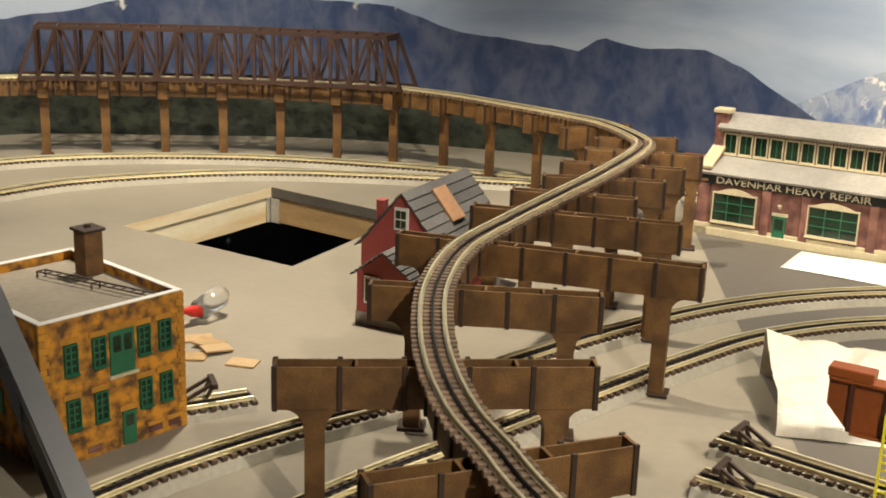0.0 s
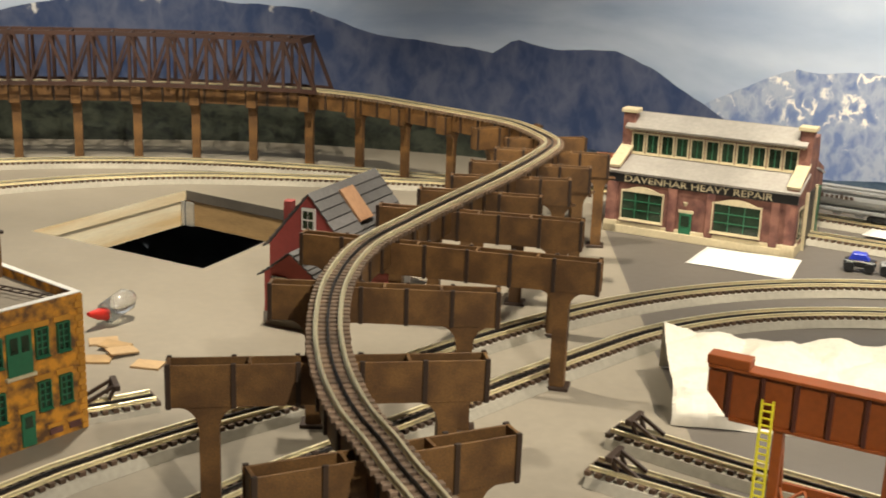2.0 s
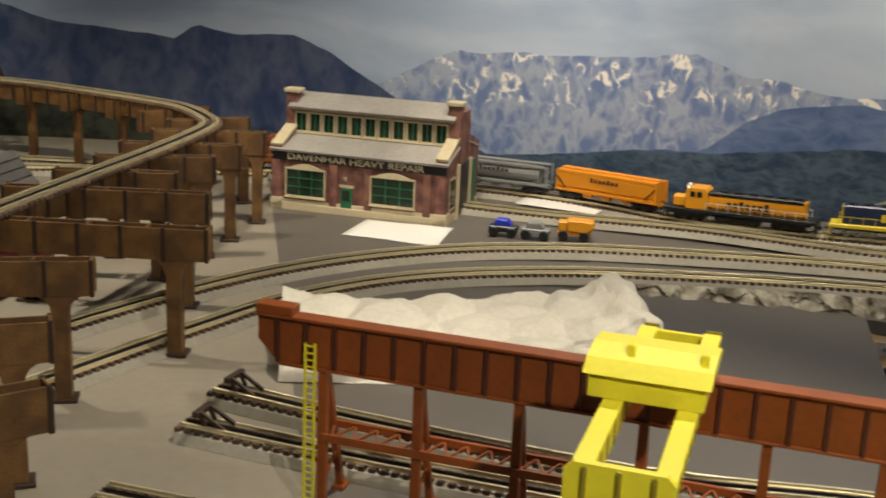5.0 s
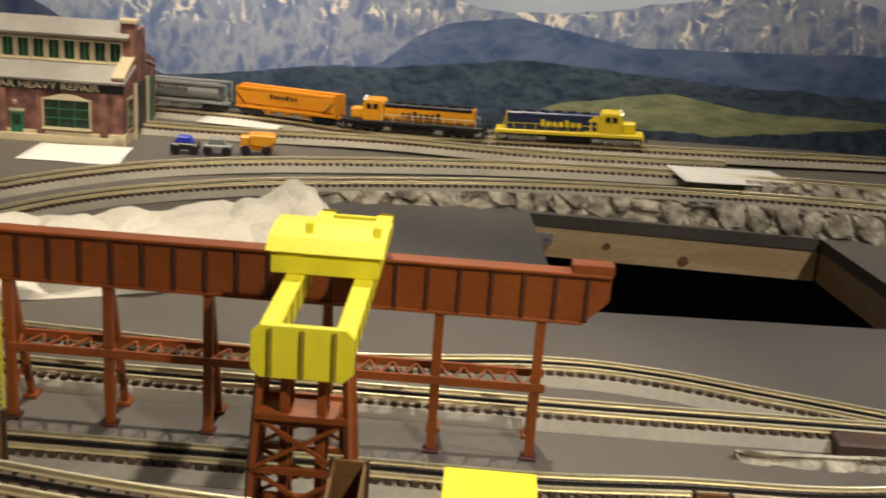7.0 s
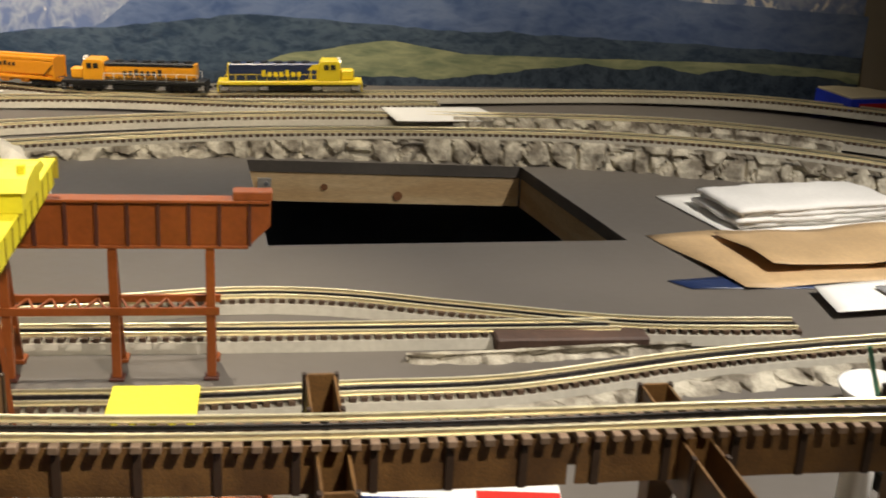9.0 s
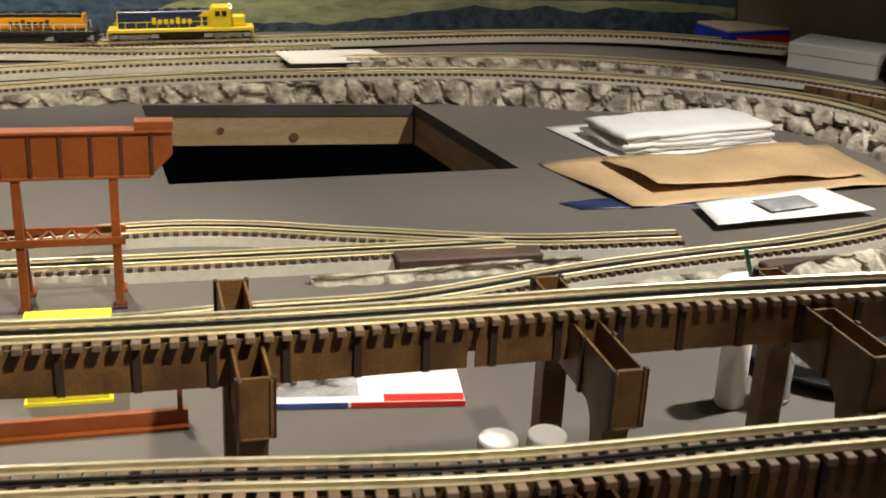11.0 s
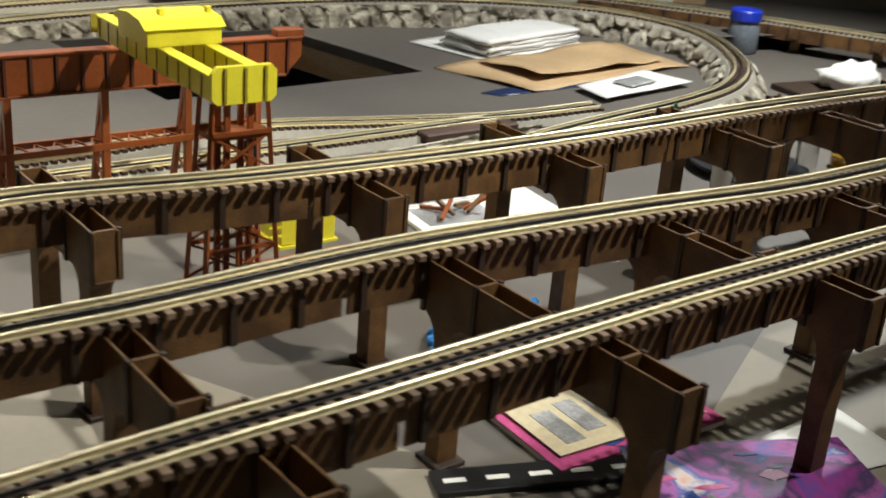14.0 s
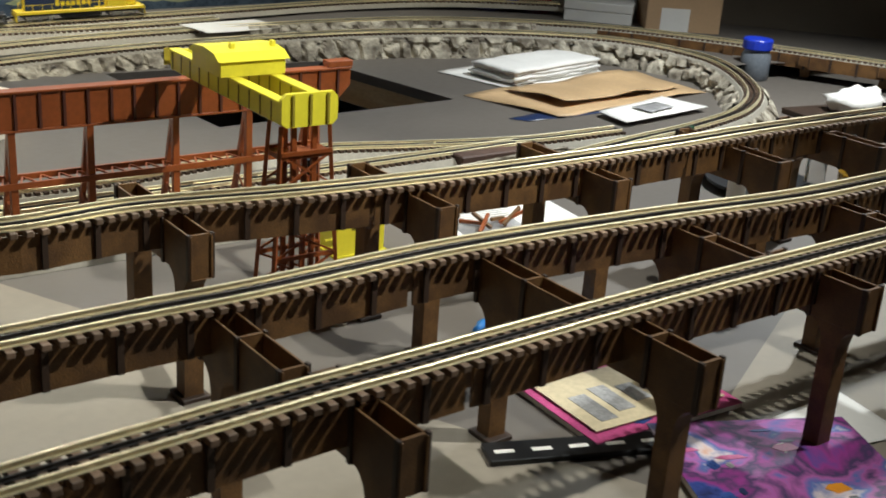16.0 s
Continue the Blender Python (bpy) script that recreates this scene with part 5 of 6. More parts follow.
S = acc[min(range(len(tline)), key=lambda k: (tline[k] - Vector((2.23, 2.43, 0.058))).length)]
loco(S, (NAVY, NAVY), WARBON, WARBON, SILVER, WARBON, "blue and yellow six-axle model diesel locomotive leading the train")
loco(S - 0.412, (ORANGE2, BLACK), ORANGE2, BLACK, BLACK, RIB, "orange and black model diesel locomotive coupled second", 180)
hopper(S - 0.825, ORANGE, ORANGE, RIB, "orange three-bay covered model hopper car")
hopper(S - 1.165, GREYC, GREYC, RIB, "grey round-sided covered model hopper car", True)
q, yaw, tilt = car_pose(S - 1.505, 0.315)
flat = new("flat_car")
flat.matrix_world = Matrix.Translation(q) @ pose(0, 0, 0, 0, tilt, yaw)
tagged(flat, "yellow model flat car in the train", "flat car", "train")
part("deck", box(-0.157, -0.03, 0.022, 0.157, 0.03, 0.031, 0.001), YEL, flat)
part("fish_belly", prism([(-0.12, 0.022), (-0.06, 0.013), (0.06, 0.013), (0.12, 0.022)], 0.05, "y", None, Matrix.Translation((0, -0.025, 0))), YEL, flat)
for x in (-0.115, 0.115):
    truck(flat, x, 2, 0.035, BLACK)
coupler(flat, 0.157)
coupler(flat, -0.157)
dozer = new("toy_bulldozer")
dozer.matrix_world = flat.matrix_world @ Matrix.Translation((0.05, 0, 0.0315))
tagged(dozer, "yellow die-cast toy bulldozer loaded on the flat car", "bulldozer")
for s in (-1, 1):
    tr = prism([(-0.045, 0.008), (-0.038, 0.0), (0.03, 0.0), (0.04, 0.008), (0.036, 0.022), (-0.04, 0.024)], 0.012, "y", None, Matrix.Translation((0, s * 0.020 - 0.006, 0)), 0.002)
    part("crawler_track", tr, YEL, dozer)
    for k in range(4):
        part("road_wheel", cyl(0.006, 0.006, -0.0075, 0.0075, 12, pose(-0.027 + k * 0.018, s * 0.020, 0.009, 90, 0, 0)), YELD, dozer)
part("engine_hood", box(-0.005, -0.011, 0.02, 0.042, 0.011, 0.045, 0.003), YEL, dozer)
part("seat_box", box(-0.045, -0.013, 0.02, -0.006, 0.013, 0.044, 0.003), YEL, dozer)
part("exhaust", cyl(0.0025, 0.0025, 0.044, 0.066, 10, pose(0.012, 0, 0)), YEL, dozer)
part("seat_back", box(-0.046, -0.012, 0.043, -0.041, 0.012, 0.066, 0.001), YEL, dozer)
part("blade", prism([(0.056, 0.002), (0.062, 0.0), (0.060, 0.015), (0.064, 0.03), (0.059, 0.03), (0.055, 0.015)], 0.062, "y", None, Matrix.Translation((0, -0.031, 0))), YEL, dozer)
for s in (-1, 1):
    part("push_arm", bar((0.057, s * 0.029, 0.008), (-0.02, s * 0.029, 0.010), 0.004), YEL, dozer)
rack = new("yellow_blade_frame")
rack.matrix_world = flat.matrix_world @ Matrix.Translation((-0.09, 0, 0.0315))
tagged(rack, "spare yellow frame loaded on the flat car", "load")
part("frame_top", box(-0.04, -0.02, 0.012, 0.04, 0.02, 0.024, 0.003), YEL, rack)
for x in (-0.035, 0.035):
    for s in (-1, 1):
        part("frame_leg", box(x - 0.004, s * 0.016 - 0.003, 0, x + 0.004, s * 0.016 + 0.003, 0.013), YEL, rack)
q, yaw, tilt = car_pose(S - 1.845, 0.27)
box_car = new("red_caboose")
box_car.matrix_world = Matrix.Translation(q) @ pose(0, 0, 0, 0, tilt, yaw)
tagged(box_car, "dull red model caboose at the end of the train", "caboose", "train")
part("body", box(-0.10, -0.029, 0.024, 0.10, 0.029, 0.078, 0.001), RED, box_car)
part("roof", prism([(-0.033, 0.078), (0.033, 0.078), (0.02, 0.085), (-0.02, 0.085)], 0.25, "y", None, Matrix(((0, 1, 0, -0.125), (1, 0, 0, 0), (0, 0, 1, 0), (0, 0, 0, 1)))), REDD, box_car)
part("cupola", box(-0.03, -0.026, 0.08, 0.03, 0.026, 0.102, 0.002), RED, box_car)
part("platform", box(-0.13, -0.028, 0.02, 0.13, 0.028, 0.025), BLACK, box_car)
for x in (-0.08, 0.08):
    truck(box_car, x, 2, 0.033, BLACK)
for x in (-0.06, 0.0, 0.06):
    for s in (-1, 1):
        part("side_window", box(x - 0.009, s * 0.0292 - 0.0008, 0.05, x + 0.009, s * 0.0292 + 0.0008, 0.066), GLASSG, box_car)

# ---- papers, clutter and toys ----


def paper(name, corners, z, mat, label, category, curl=0.004, n=10):
    grid = []
    a, b, c, d = [Vector((*p, z)) for p in corners]
    for j in range(n + 1):
        v = j / n
        row = []
        for i in range(n + 1):
            u = i / n
            p = a.lerp(b, u).lerp(d.lerp(c, u), v)
            e = max(0, 1 - min(u, 1 - u, v, 1 - v) * 6)
            p.z += 0.0016 + curl * (noise.noise((p.x * 7, p.y * 7, z * 90)) + 0.45) * (0.3 + e * 0.5)
            p.z = max(p.z, z + 0.0012)
            row.append(p)
        grid.append(row)
    return sheet(name, grid, mat, label, category, 0.0007)


paper("paper_sheet", [(0.71, 2.81), (0.79, 2.96), (1.00, 2.87), (0.93, 2.70)], 0.0, WHITE, "white paper sheet on the table before the shed", "paper", 0.003)
paper("paper_sheet", [(1.21, 3.09), (1.26, 3.16), (1.46, 3.04), (1.40, 2.96)], 0.014, WHITE, "white paper sheet beside the back tracks", "paper", 0.002)
paper("paper_sheet", [(2.17, 2.24), (2.41, 2.14), (2.38, 1.98), (2.12, 2.09)], 0.064, WHITE, "white paper sheet between the back tracks", "paper", 0.002)
paper("kraft_envelope", [(2.19, 1.285), (2.85, 1.02), (2.73, 0.76), (2.135, 0.98)], 0.0, KRAFT, "large flat brown kraft envelope on the table", "envelope", 0.012)
paper("kraft_envelope", [(2.30, 1.21), (2.76, 1.04), (2.70, 0.83), (2.24, 1.01)], 0.010, KRAFT, "smaller brown kraft envelope lying on another", "envelope", 0.02)
paper("plan_sheet", [(2.23, 0.91), (2.52, 0.83), (2.49, 0.69), (2.165, 0.81)], 0.012, WHITE, "white sheet with grey drawings on the table", "paper", 0.004)
paper("drawing_print", [(2.32, 0.85), (2.43, 0.82), (2.41, 0.76), (2.30, 0.79)], 0.0165, PRINT, "grey printed drawing on the white sheet", "print", 0.002, 4)
paper("plan_sheet", [(2.41, 1.48), (2.86, 1.34), (2.76, 1.06), (2.35, 1.22)], 0.0, WHITE, "white sheets under the folded cloth", "paper", 0.004)
paper("blue_film", [(2.04, 1.08), (2.20, 1.03), (2.34, 0.88), (2.05, 1.03)], 0.0, NAVY, "dark blue-grey film under the envelopes", "film", 0.001, 5)
fold = thing("folded_cloth", (2.40, 1.30, 0.006), "folded white cloth in a flat bundle on papers", "cloth", turn=-16)
for k, (x0, x1, y0, y1) in enumerate(((0.012, 0.40, -0.085, 0.085), (0.0, 0.405, -0.088, 0.088), (0.018, 0.395, -0.084, 0.086), (0.004, 0.40, -0.087, 0.085))):
    bm = bmesh.new()
    rows = []
    for j in range(15):
        v = j / 14
        row = []
        for i in range(31):
            u = i / 30
            x = x0 + (x1 - x0) * u + 0.010 * noise.noise((v * 4, k * 2.7, 1)) * (1 - u)
            y = y0 + (y1 - y0) * v + 0.008 * noise.noise((u * 5, k * 1.9, 4))
            e = min(1, u * 14, (1 - u) * 14, v * 9, (1 - v) * 9)
            z = k * 0.0105 + 0.0045 * max(e, 0) ** 0.5 + 0.006 * noise.noise((x * 9, y * 13, 3.1)) + 0.0022 * noise.noise((x * 34, y * 26, k * 2))
            row.append(bm.verts.new((x, y, max(z, k * 0.008 + 0.001))))
        rows.append(row)
    for a, b in zip(rows, rows[1:]):
        for i in range(30):
            bm.faces.new((a[i], a[i + 1], b[i + 1], b[i]))
    bmesh.ops.recalc_face_normals(bm, faces=bm.faces)
    ob = part("fold", bm, CLOTH, fold, smooth=True)
    thick = ob.modifiers.new("thickness", "SOLIDIFY")
    thick.thickness, thick.offset = 0.0075, 1.0


def lathe(profile, n=22, m=None, bm=None):
    one = bmesh.new()
    rows = [[one.verts.new((r * math.cos(math.tau * k / n), r * math.sin(math.tau * k / n), z)) for k in range(n)] for r, z in profile]
    for a, b in zip(rows, rows[1:]):
        for k in range(n):
            one.faces.new((a[k], a[(k + 1) % n], b[(k + 1) % n], b[k]))
    one.faces.new(rows[0][::-1])
    one.faces.new(rows[-1])
    if m is not None:
        bmesh.ops.transform(one, verts=one.verts, matrix=m)
    return join(bm, one)


jar = thing("glitter_jar", (3.05, 0.70, 0), "grey plastic jar with a blue screw cap", "jar")
part("jar_body", lathe([(0.042, 0), (0.046, 0.004), (0.046, 0.075), (0.038, 0.09), (0.036, 0.098)]), JARM, jar, smooth=True)
part("cap", lathe([(0.044, 0.094), (0.046, 0.097), (0.046, 0.122), (0.043, 0.126)]), BLUE, jar, "blue cap")
for x, y, body, h, lab in ((1.186, 0.352, JARM, 0.135, "dark"), (1.236, 0.335, PATCH, 0.13, "brown"), (1.646, 0.404, WHITE, 0.13, "white")):
    b = thing("paint_bottle", (x, y, 0), lab + " craft paint bottle with a white cap under the trestle", "bottle", "paint bottles")
    part("bottle_body", lathe([(0.016, 0), (0.0185, 0.004), (0.0185, h - 0.036), (0.015, h - 0.028), (0.014, h - 0.022)]), body, b, smooth=True)
    part("cap", lathe([(0.0195, h - 0.024), (0.020, h - 0.021), (0.0195, h - 0.002), (0.018, h)]), WHITE, b)
for x, y, h in ((1.70, 0.378, 0.145), (1.912, 0.297, 0.13)):
    b = thing("glue_bottle", (x, y, 0), "clear glue bottle with a red pointed tip", "bottle", "glue bottles")
    part("bottle_body", lathe([(0.020, 0), (0.022, 0.003), (0.022, h - 0.06), (0.010, h - 0.045), (0.009, h - 0.03)]), CLEAR, b, smooth=True)
    part("tip", lathe([(0.009, h - 0.032), (0.0085, h - 0.02), (0.003, h)]), REDP, b, "red tip")
amber = thing("amber_bottle", (2.03, 0.235, 0), "amber glass bottle with a dark cap on the table", "bottle", turn=20)
part("bottle_body", lathe([(0.020, 0), (0.030, 0.005), (0.032, 0.035), (0.028, 0.060), (0.012, 0.074), (0.011, 0.084)]), AMBER, amber, smooth=True)
part("cap", lathe([(0.013, 0.082), (0.0135, 0.085), (0.013, 0.098), (0.011, 0.1)]), BLACK, amber)
tray = thing("black_tray", (1.86, 0.40, 0), "shallow black tray holding crumpled clear plastic", "tray")
part("tray_dish", lathe([(0.09, 0.0), (0.115, 0.012), (0.12, 0.02), (0.116, 0.02), (0.09, 0.006)], 30), BLACK, tray, smooth=True)


def crumple_ball(name, rx, ry, rz, seed, detail=3):
    bm = bmesh.new()
    bmesh.ops.create_icosphere(bm, subdivisions=detail, radius=1)
    for v in bm.verts:
        n1 = noise.voronoi((v.co.x * 2.2 + seed, v.co.y * 2.2, v.co.z * 2.2))[0]
        k = 0.72 + 0.55 * (n1[1] - n1[0]) + 0.12 * noise.noise((v.co.x * 5, v.co.y * 5, seed))
        v.co = Vector((v.co.x * rx * k, v.co.y * ry * k, max(v.co.z, -0.5) * rz * k + rz * 0.42))
    return bm


bag = tagged(part("clear_bag", crumple_ball("a", 0.085, 0.06, 0.045, 3), CLEAR), "crumpled clear plastic bag in the black tray", "bag")
bag.matrix_world = pose(1.86, 0.40, 0.013, 0, 0, 20)
tuft = tagged(part("cotton_tuft", crumple_ball("a", 0.105, 0.075, 0.055, 8), WHITE, smooth=True), "white cotton smoke tuft on a dark board", "cotton tuft")
tuft.matrix_world = pose(2.73, 0.34, 0.018, 0, 0, -40)
tagged(part("dark_board", box(-0.17, -0.09, 0, 0.17, 0.09, 0.016, 0.002, None, pose(2.72, 0.35, 0, 0, 0, -35)), RIB), "dark brown board on the table", "board")
bowl = thing("white_bowl", (1.92, 0.555, 0), "small white bowl with a green plastic sprig", "bowl")
part("bowl_dish", lathe([(0.03, 0), (0.05, 0.02), (0.062, 0.042), (0.058, 0.042), (0.045, 0.02), (0.02, 0.006)], 26), WHITE, bowl, smooth=True)
part("stalk", bar((0.0, 0.0, 0.01), (-0.02, 0.02, 0.10), 0.006), GREEN, bowl)
part("stalk", bar((0.01, 0.0, 0.01), (0.0, 0.03, 0.075), 0.005), CREAM, bowl)

# printed matter under the trestle
mag = thing("model_instructions", (1.305, 0.747, 0), "white instruction booklet with a red edge under the trestle", "booklet", turn=-34)
part("page_block", box(-0.145, -0.085, 0, 0.140, 0.085, 0.008, 0.001), WHITE, mag)
part("red_edge", box(0.0, -0.0865, 0.001, 0.14, -0.0845, 0.0075), REDP, mag)
part("blue_edge", box(-0.143, -0.0865, 0.001, -0.004, -0.0845, 0.0075), BLUEP, mag)
part("red_band", box(0.04, -0.084, 0.008, 0.139, -0.066, 0.0084), REDP, mag)
for k in range(6):
    part("print_line", box(-0.13, 0.02 + k * 0.010, 0.008, 0.03 - 0.01 * (k % 3), 0.024 + k * 0.010, 0.0084), PRINT, mag)
part("print_block", box(-0.125, -0.07, 0.008, 0.01, 0.012, 0.0086), PRINT, mag)
parts_ = thing("brown_figures", (1.235, 0.775, 0.0088), "small brown plastic trestle parts lying on the booklet", "model parts")
for k in range(7):
    a = rnd.uniform(0, 6.28)
    p = Vector((rnd.uniform(-0.07, 0.07), rnd.uniform(-0.05, 0.05), 0.004 + k * 0.0005))
    part("sprue", bar(p, p + Vector((math.cos(a) * 0.045, math.sin(a) * 0.045, rnd.uniform(0, 0.03))), 0.006), RED if k % 2 else TRESTLE, parts_)


def magazine(place, turn, w, d, h, cover, spine, label):
    ob = thing("magazine", place, label, "magazine", "magazines", turn)
    part("page_block", box(-w, -d, 0, w, d, h, 0.001), WHITE, ob)
    part("cover", box(-w - 0.001, -d - 0.001, h, w + 0.001, d + 0.001, h + 0.0012), cover, ob)
    r = random.Random(place[0])
    for k in range(14):
        x, y = r.uniform(-w * 0.84, w * 0.8), r.uniform(-d * 0.84, d * 0.8)
        a, b = r.uniform(0.005, 0.024), r.uniform(0.003, 0.012)
        part("cover_picture", prism([(x - a, y), (x - a * 0.3, y - b), (x + a, y - b * 0.4), (x + a * 0.6, y + b), (x - a * 0.5, y + b * 0.8)], 0.0003 + 0.00003 * k, "z", None, Matrix.Translation((0, 0, h + 0.0013))), (NAVY, PINK, BLUEP, WHITE, BLACK, spine, ORANGE, PRINT, BLUEP)[k % 9], ob)
    return ob


magazine((0.675, 0.095, 0), -52, 0.135, 0.105, 0.010, COVER, PINK, "glossy purple and pink magazine under the trestle")
magazine((0.745, 0.315, 0), -30, 0.125, 0.085, 0.008, PINK, PURPLE, "magazine with a magenta border and pale picture")
leaf = thing("magazine_page", (0.745, 0.315, 0.0118), "pale printed page lying on a magazine", "page", turn=-30)
part("page", box(-0.112, -0.066, 0, 0.112, 0.072, 0.0012), CREAM, leaf)
for k in range(5):
    part("picture_block", box(-0.09 + 0.04 * k, -0.05 + 0.012 * (k % 3), 0.0012, -0.062 + 0.04 * k, 0.02 + 0.01 * (k % 2), 0.0018), PRINT, leaf)
paper("white_leaflet", [(0.80, 0.135), (0.93, 0.07), (0.86, -0.03), (0.765, 0.04)], 0.0, WHITE, "white leaflet beside the magazines", "leaflet", 0.004)
rule = thing("black_white_strip", (0.60, 0.30, 0), "black strip with white dashes under the trestle", "strip", turn=-48)
part("strip_body", box(-0.15, -0.022, 0, 0.15, 0.022, 0.008, 0.001), BLACK, rule)
for k in range(6):
    part("dash", box(-0.14 + k * 0.048, -0.006, 0.008, -0.115 + k * 0.048, 0.002, 0.0086), WHITE, rule)
gl = thing("nitrile_glove", (0.855, 0.525, 0), "crumpled blue nitrile glove on the table", "glove", turn=-25)
gl.matrix_world = gl.matrix_world @ Matrix.Diagonal((1.3, 1.2, 1.1, 1))
b = crumple_ball("g", 0.058, 0.034, 0.026, 21)
part("palm", b, GLOVE, gl, smooth=True)
for k in range(4):
    turn = 165 + k * 14
    finger = crumple_ball("f", 0.034, 0.0095, 0.012, 30 + k)
    bmesh.ops.transform(finger, verts=finger.verts, matrix=pose(-0.052 + 0.006 * k, -0.022 + k * 0.015, 0.002 + 0.004 * (k % 2), 0, -6, turn))
    part("finger", finger, GLOVE, gl, smooth=True)
cuff = crumple_ball("c", 0.036, 0.030, 0.022, 44)
bmesh.ops.transform(cuff, verts=cuff.verts, matrix=pose(0.06, 0.012, 0, 0, 0, 15))
part("cuff", cuff, GLOVE, gl, smooth=True)
tagged(part("red_white_box", box(-0.06, -0.03, 0, 0.06, 0.03, 0.07, 0.002, None, pose(1.42, 0.13, 0, 0, 0, -20)), WHITE), "white carton under the trestle", "carton")

# toys by the shed
for (x, y, body, wheel, lab) in ((1.115, 2.80, BLUE, BLACK, "blue toy tractor"), (1.19, 2.77, GREYC, BLACK, "grey toy car")):
    t = thing("toy_vehicle", (x, y, 0.003), lab + " parked beside the shed track", "toy vehicle", "toy vehicles", -22)
    part("chassis", box(-0.036, -0.017, 0.010, 0.036, 0.017, 0.026, 0.003), BLACK if body is BLUE else body, t)
    part("top", prism([(-0.026, 0.026), (0.022, 0.026), (0.012, 0.042), (-0.018, 0.042)], 0.028, "y", None, Matrix.Translation((0, -0.014, 0)), 0.002), body, t)
    for wx in (-0.023, 0.023):
        for s in (-1, 1):
            part("wheel", cyl(0.012, 0.012, -0.005, 0.005, 16, pose(wx, s * 0.019, 0.012, 90, 0, 0), None, 0.0015), wheel, t)
dump = thing("toy_dump_truck", (1.285, 2.755, 0.004), "orange toy dump truck parked beside the shed track", "toy vehicle", "toy vehicles", -20)
part("chassis", box(-0.042, -0.014, 0.011, 0.042, 0.014, 0.021, 0.002), ORANGE2, dump)
part("cab", box(-0.040, -0.016, 0.021, -0.016, 0.016, 0.046, 0.003), ORANGE2, dump)
part("dump_body", prism([(-0.014, 0.024), (0.030, 0.022), (0.050, 0.036), (0.046, 0.050), (-0.018, 0.052)], 0.044, "y", None, Matrix.Translation((0, -0.022, 0)), 0.002), ORANGE2, dump)
part("cab_window", box(-0.0405, -0.012, 0.032, -0.039, 0.012, 0.043), BLACK, dump)
for wx in (-0.026, 0.026):
    for s in (-1, 1):
        part("wheel", cyl(0.0125, 0.0125, -0.006, 0.006, 16, pose(wx, s * 0.018, 0.0125, 90, 0, 0), None, 0.0015), BLACK, dump)

# by the warehouse
for k, (x, y, tn) in enumerate(((-0.465, 2.13, 20), (-0.435, 2.10, -12), (-0.415, 2.075, 35), (-0.45, 2.04, 5), (-0.355, 2.025, -8))):
    tagged(part("wood_offcut", box(-0.026, -0.018, 0, 0.026, 0.018, 0.004, 0.0006, None, pose(x, y, 0.0002 + 0.0045 * (k in (1, 2)), 0, 4 * (k in (1, 2)), tn)), PLYD if k % 2 else KRAFT), "thin square wood offcut lying on the table", "offcut", "wood offcuts")
bott = thing("glue_applicator", (-0.50, 2.20, 0), "clear bottle with a red nozzle lying on the table", "bottle", turn=60)
part("bottle_body", lathe([(0.006, 0), (0.021, 0.004), (0.022, 0.06), (0.012, 0.075)], 20, pose(0.02, 0, 0.023, 0, 75, 0)), CLEAR, bott, smooth=True)
part("nozzle", lathe([(0.012, 0), (0.011, 0.02), (0.004, 0.045)], 16, pose(0.025, 0, 0.022, 0, -75, 0)), REDP, bott, "red nozzle")


def bumper(x, y, turn, label):
    b = thing("track_bumper", (x, y, 0.02), label, "bumper", "bumpers", turn)
    for s in (-1, 1):
        part("bumper_post", bar((0.012, s * 0.014, 0.004), (0.0, s * 0.014, 0.028), 0.005), RIB, b)
        part("bumper_strut", bar((0.045, s * 0.014, 0.004), (0.003, s * 0.014, 0.026), 0.005), RIB, b)
    part("bumper_beam", box(-0.005, -0.024, 0.02, 0.005, 0.024, 0.029, 0.001), RIB, b)
    return b


bumper(0.455, 1.785, -33, "dark brown track bumper at the yard stub end")
bumper(0.41, 1.655, -30, "dark brown track bumper on a yard stub")
bumper(-0.355, 1.835, 205, "dark brown track bumper on a loose stub by the warehouse")
track("track_offcut", [(-0.40, 1.80, 0.014), (-0.35, 1.83, 0.014), (-0.30, 1.862, 0.014)], "short loose piece of track by the warehouse", bed=True, group="loose track")

# leaning aluminium bar in the foreground
leg = thing("aluminium_bar", (0, 0, 0), "grey aluminium angle bar leaning on the table edge", "metal bar")
part("bar_face", bar((-0.383, 1.414, 0.0), (-0.592, 1.573, 0.3), 0.034, 0.006), STEEL, leg)
part("bar_lip", bar((-0.403, 1.406, 0.0), (-0.612, 1.565, 0.3), 0.006, 0.02), BLACK, leg)
part("bar_brace", bar((-0.475, 1.50, 0.0), (-0.52, 1.475, 0.20), 0.012), BLACK, leg)

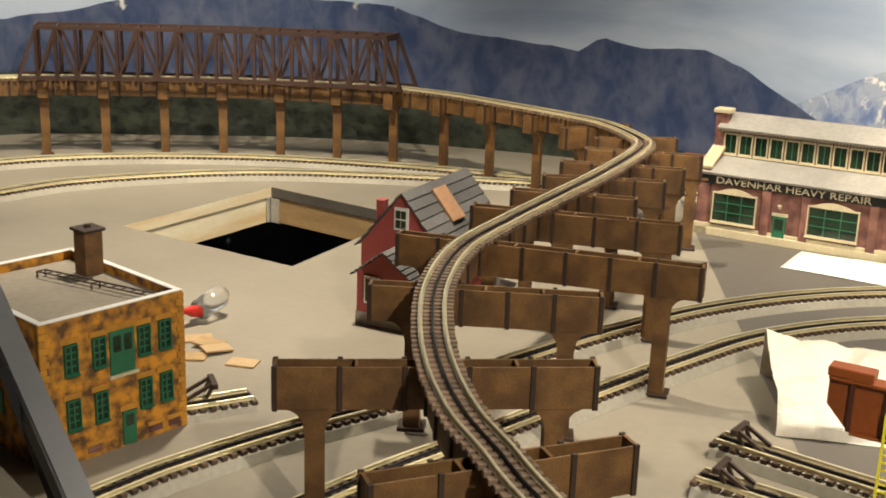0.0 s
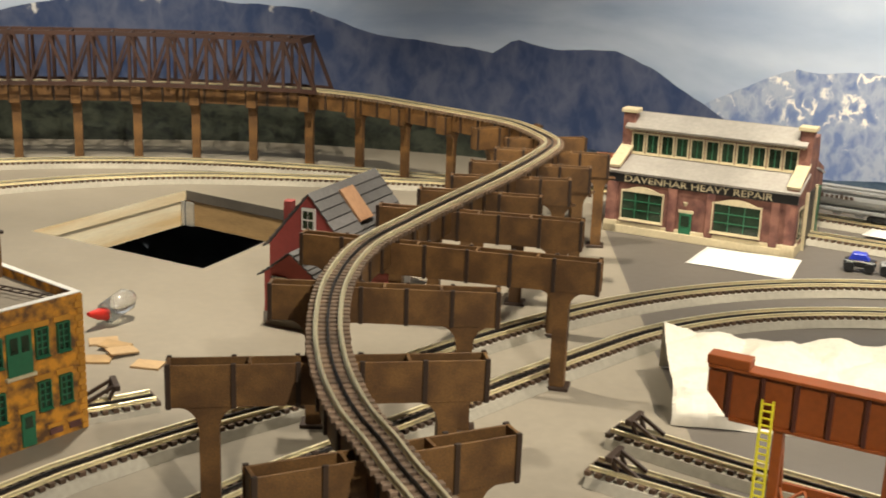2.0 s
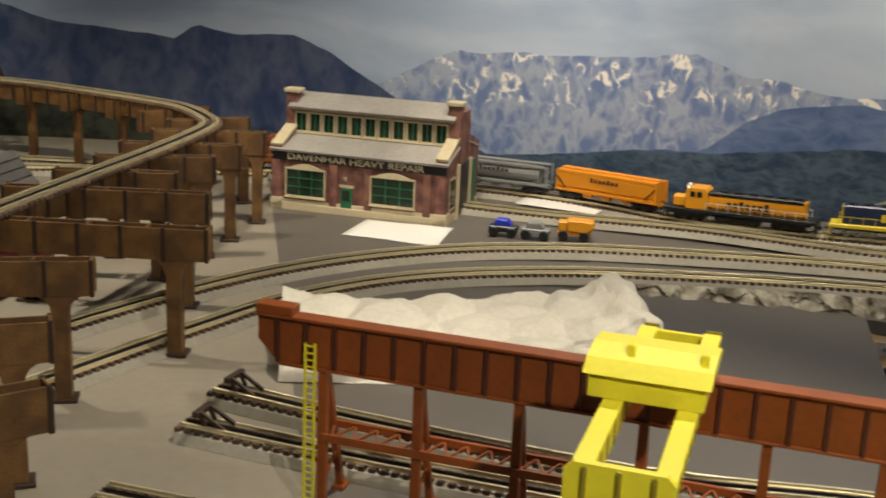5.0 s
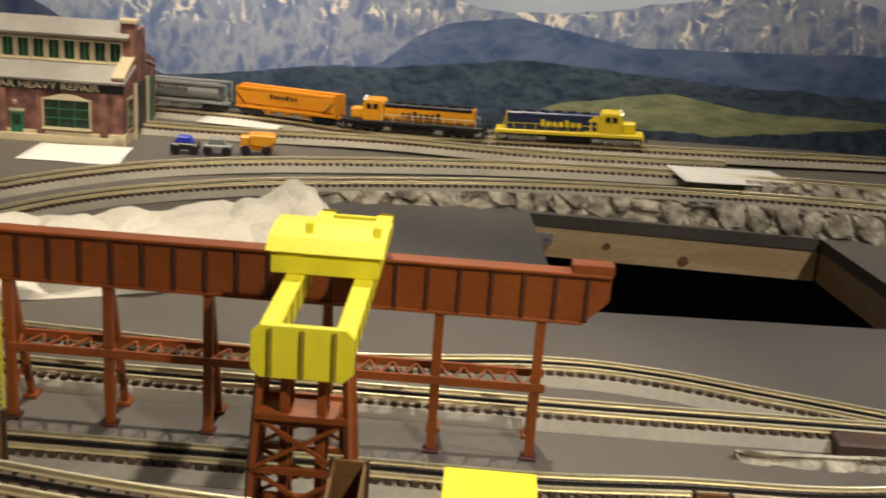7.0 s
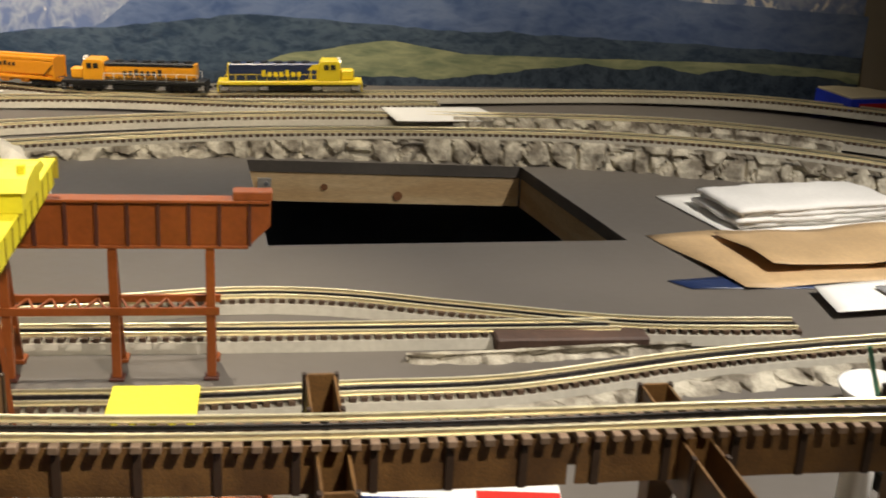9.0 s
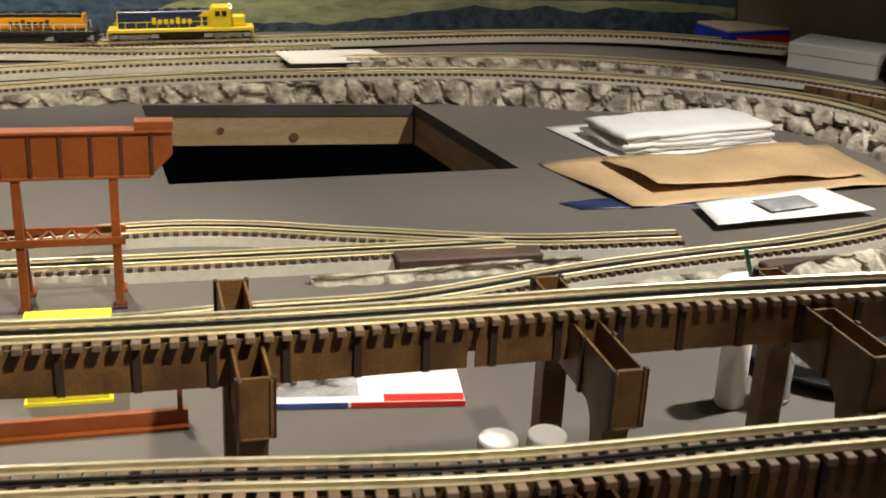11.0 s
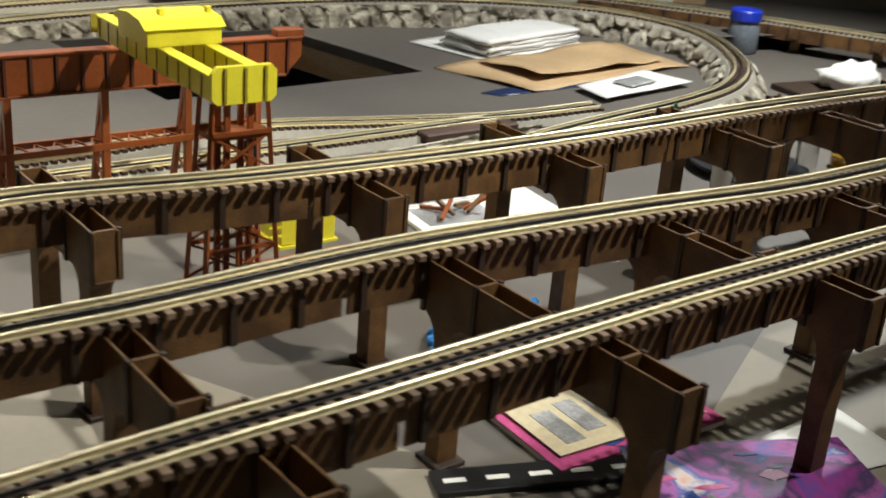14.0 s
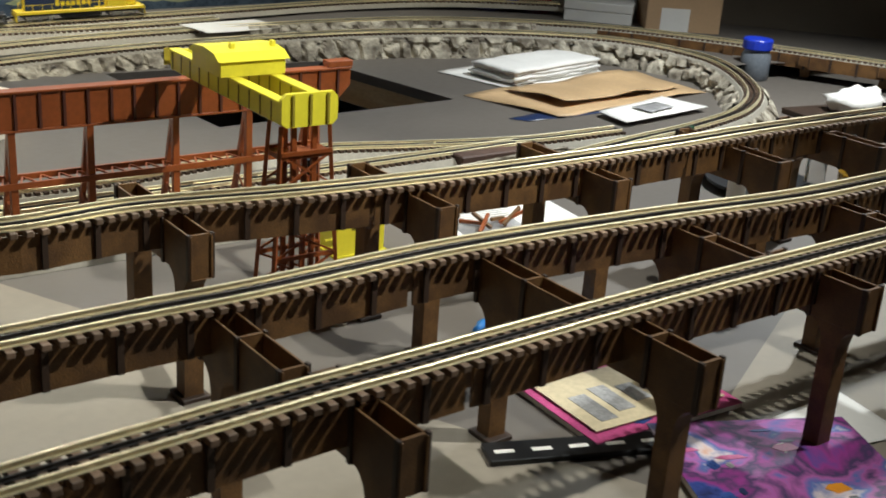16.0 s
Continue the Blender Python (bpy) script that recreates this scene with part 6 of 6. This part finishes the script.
# slate block and rock fringe by the yard switch
tagged(part("slate_block", box(-0.12, -0.022, 0, 0.12, 0.022, 0.024, 0.003, None, pose(1.69, 0.945, 0, 0, 0, -27)), ROCKD), "dark brown slate block between the yard tracks", "rock")
tagged(part("slate_block", box(-0.17, -0.012, 0, 0.17, 0.012, 0.03, 0.003, None, pose(2.20, 0.585, 0, 0, 0, -15)), ROCKD), "dark brown slate strip beside the loop track", "rock")
fringe = thing("rock_fringe", (0, 0, 0), "low fringe of pale plaster rocks along the yard switch", "rocks")
for k, (pts, sd) in enumerate((([(1.44, 1.025, 0.016), (1.56, 0.96, 0.020), (1.70, 0.905, 0.020), (1.85, 0.845, 0.018)], 4), ([(1.85, 0.86, 0.018), (1.95, 0.82, 0.022), (2.05, 0.80, 0.018)], 6))):
    ln = spline(pts, 0.008)
    for sgn in (1, -1):
        rock_strip(fringe, [q - r * (0.045) for q, d, r in frames(ln if sgn > 0 else ln[::-1])], ROCK, -0.004, 0.014, 0.012, sd)
back = [q - r * 0.15 for q, d, r in frames(spline(G2, 0.008)) if 2.2 < q.x < 3.05 and q.y > 1.35]
rock_strip(wall, [Vector((q.x, q.y, q.z + 0.012)) for q in back], ROCK, 0.0, 0.03, 0.03, 11)

# boxes at the far corner
bx = thing("blue_train_box", (3.48, 1.69, 0.060), "blue and red model train carton on the table", "carton", turn=-17)
part("carton_body", box(-0.14, -0.08, 0, 0.14, 0.08, 0.05, 0.001), BLUE, bx)
part("carton_lid", box(-0.138, -0.078, 0.05, 0.138, 0.078, 0.056, 0.001), CREAM, bx)
part("carton_label", box(-0.11, -0.0812, 0.008, 0.08, -0.0802, 0.038), REDP, bx)
bx = thing("cardboard_box", (3.50, 1.09, 0.0), "plain brown cardboard box at the table's end", "cardboard box", turn=-62)
part("box_body", box(-0.13, -0.10, 0, 0.13, 0.10, 0.18, 0.002), CARD, bx)
part("box_flap", box(-0.13, -0.10, 0.18, 0.13, -0.02, 0.184, 0.001), CARD, bx)
part("shipping_label", box(-0.08, -0.1012, 0.05, 0.02, -0.1002, 0.13), WHITE, bx)
bx = thing("white_cartons", (3.44, 1.36, 0.0), "white carton with a brown lid at the table's end", "carton", turn=-75)
part("carton_body", box(-0.12, -0.09, 0, 0.12, 0.09, 0.09, 0.002), WHITE, bx)
part("carton_lid", box(-0.122, -0.092, 0.09, 0.122, 0.092, 0.12, 0.002), WHITE, bx)

# hardware in the openings
for x, y, z in ((1.75, 2.105, -0.05),):
    br = thing("corner_bracket", (x, y, z), "small steel corner bracket on the plywood joist", "bracket", turn=-30)
    part("plate", box(-0.002, -0.006, -0.014, 0.03, -0.003, 0.014, 0.0006), SILVER, br)
    part("screw", cyl(0.006, 0.005, 0, 0.003, 12, pose(0.018, -0.006, 0, 90, 0, 0)), STEEL, br)
br = thing("corner_bracket", (-0.598, 3.335, -0.055), "galvanised corner bracket in the opening's corner", "bracket", turn=-30)
part("plate", box(0.0, -0.008, -0.04, 0.03, -0.005, 0.03, 0.0006), SILVER, br)
part("flange", box(-0.014, -0.012, -0.04, -0.002, -0.006, 0.03, 0.0006), SILVER, br)
for f, z, r in ((0.28, -0.062, 0.008), (0.55, -0.08, 0.011)):
    p = Vector((1.736, 2.136, 0)).lerp(Vector((2.293, 1.811, 0)), f)
    part("knot", cyl(r, r, -0.0012, 0.0012, 14, Matrix.Translation((p.x + 0.0005, p.y + 0.0008, z)) @ pose(0, 0, 0, 90, 0, -30)), KNOT, table)
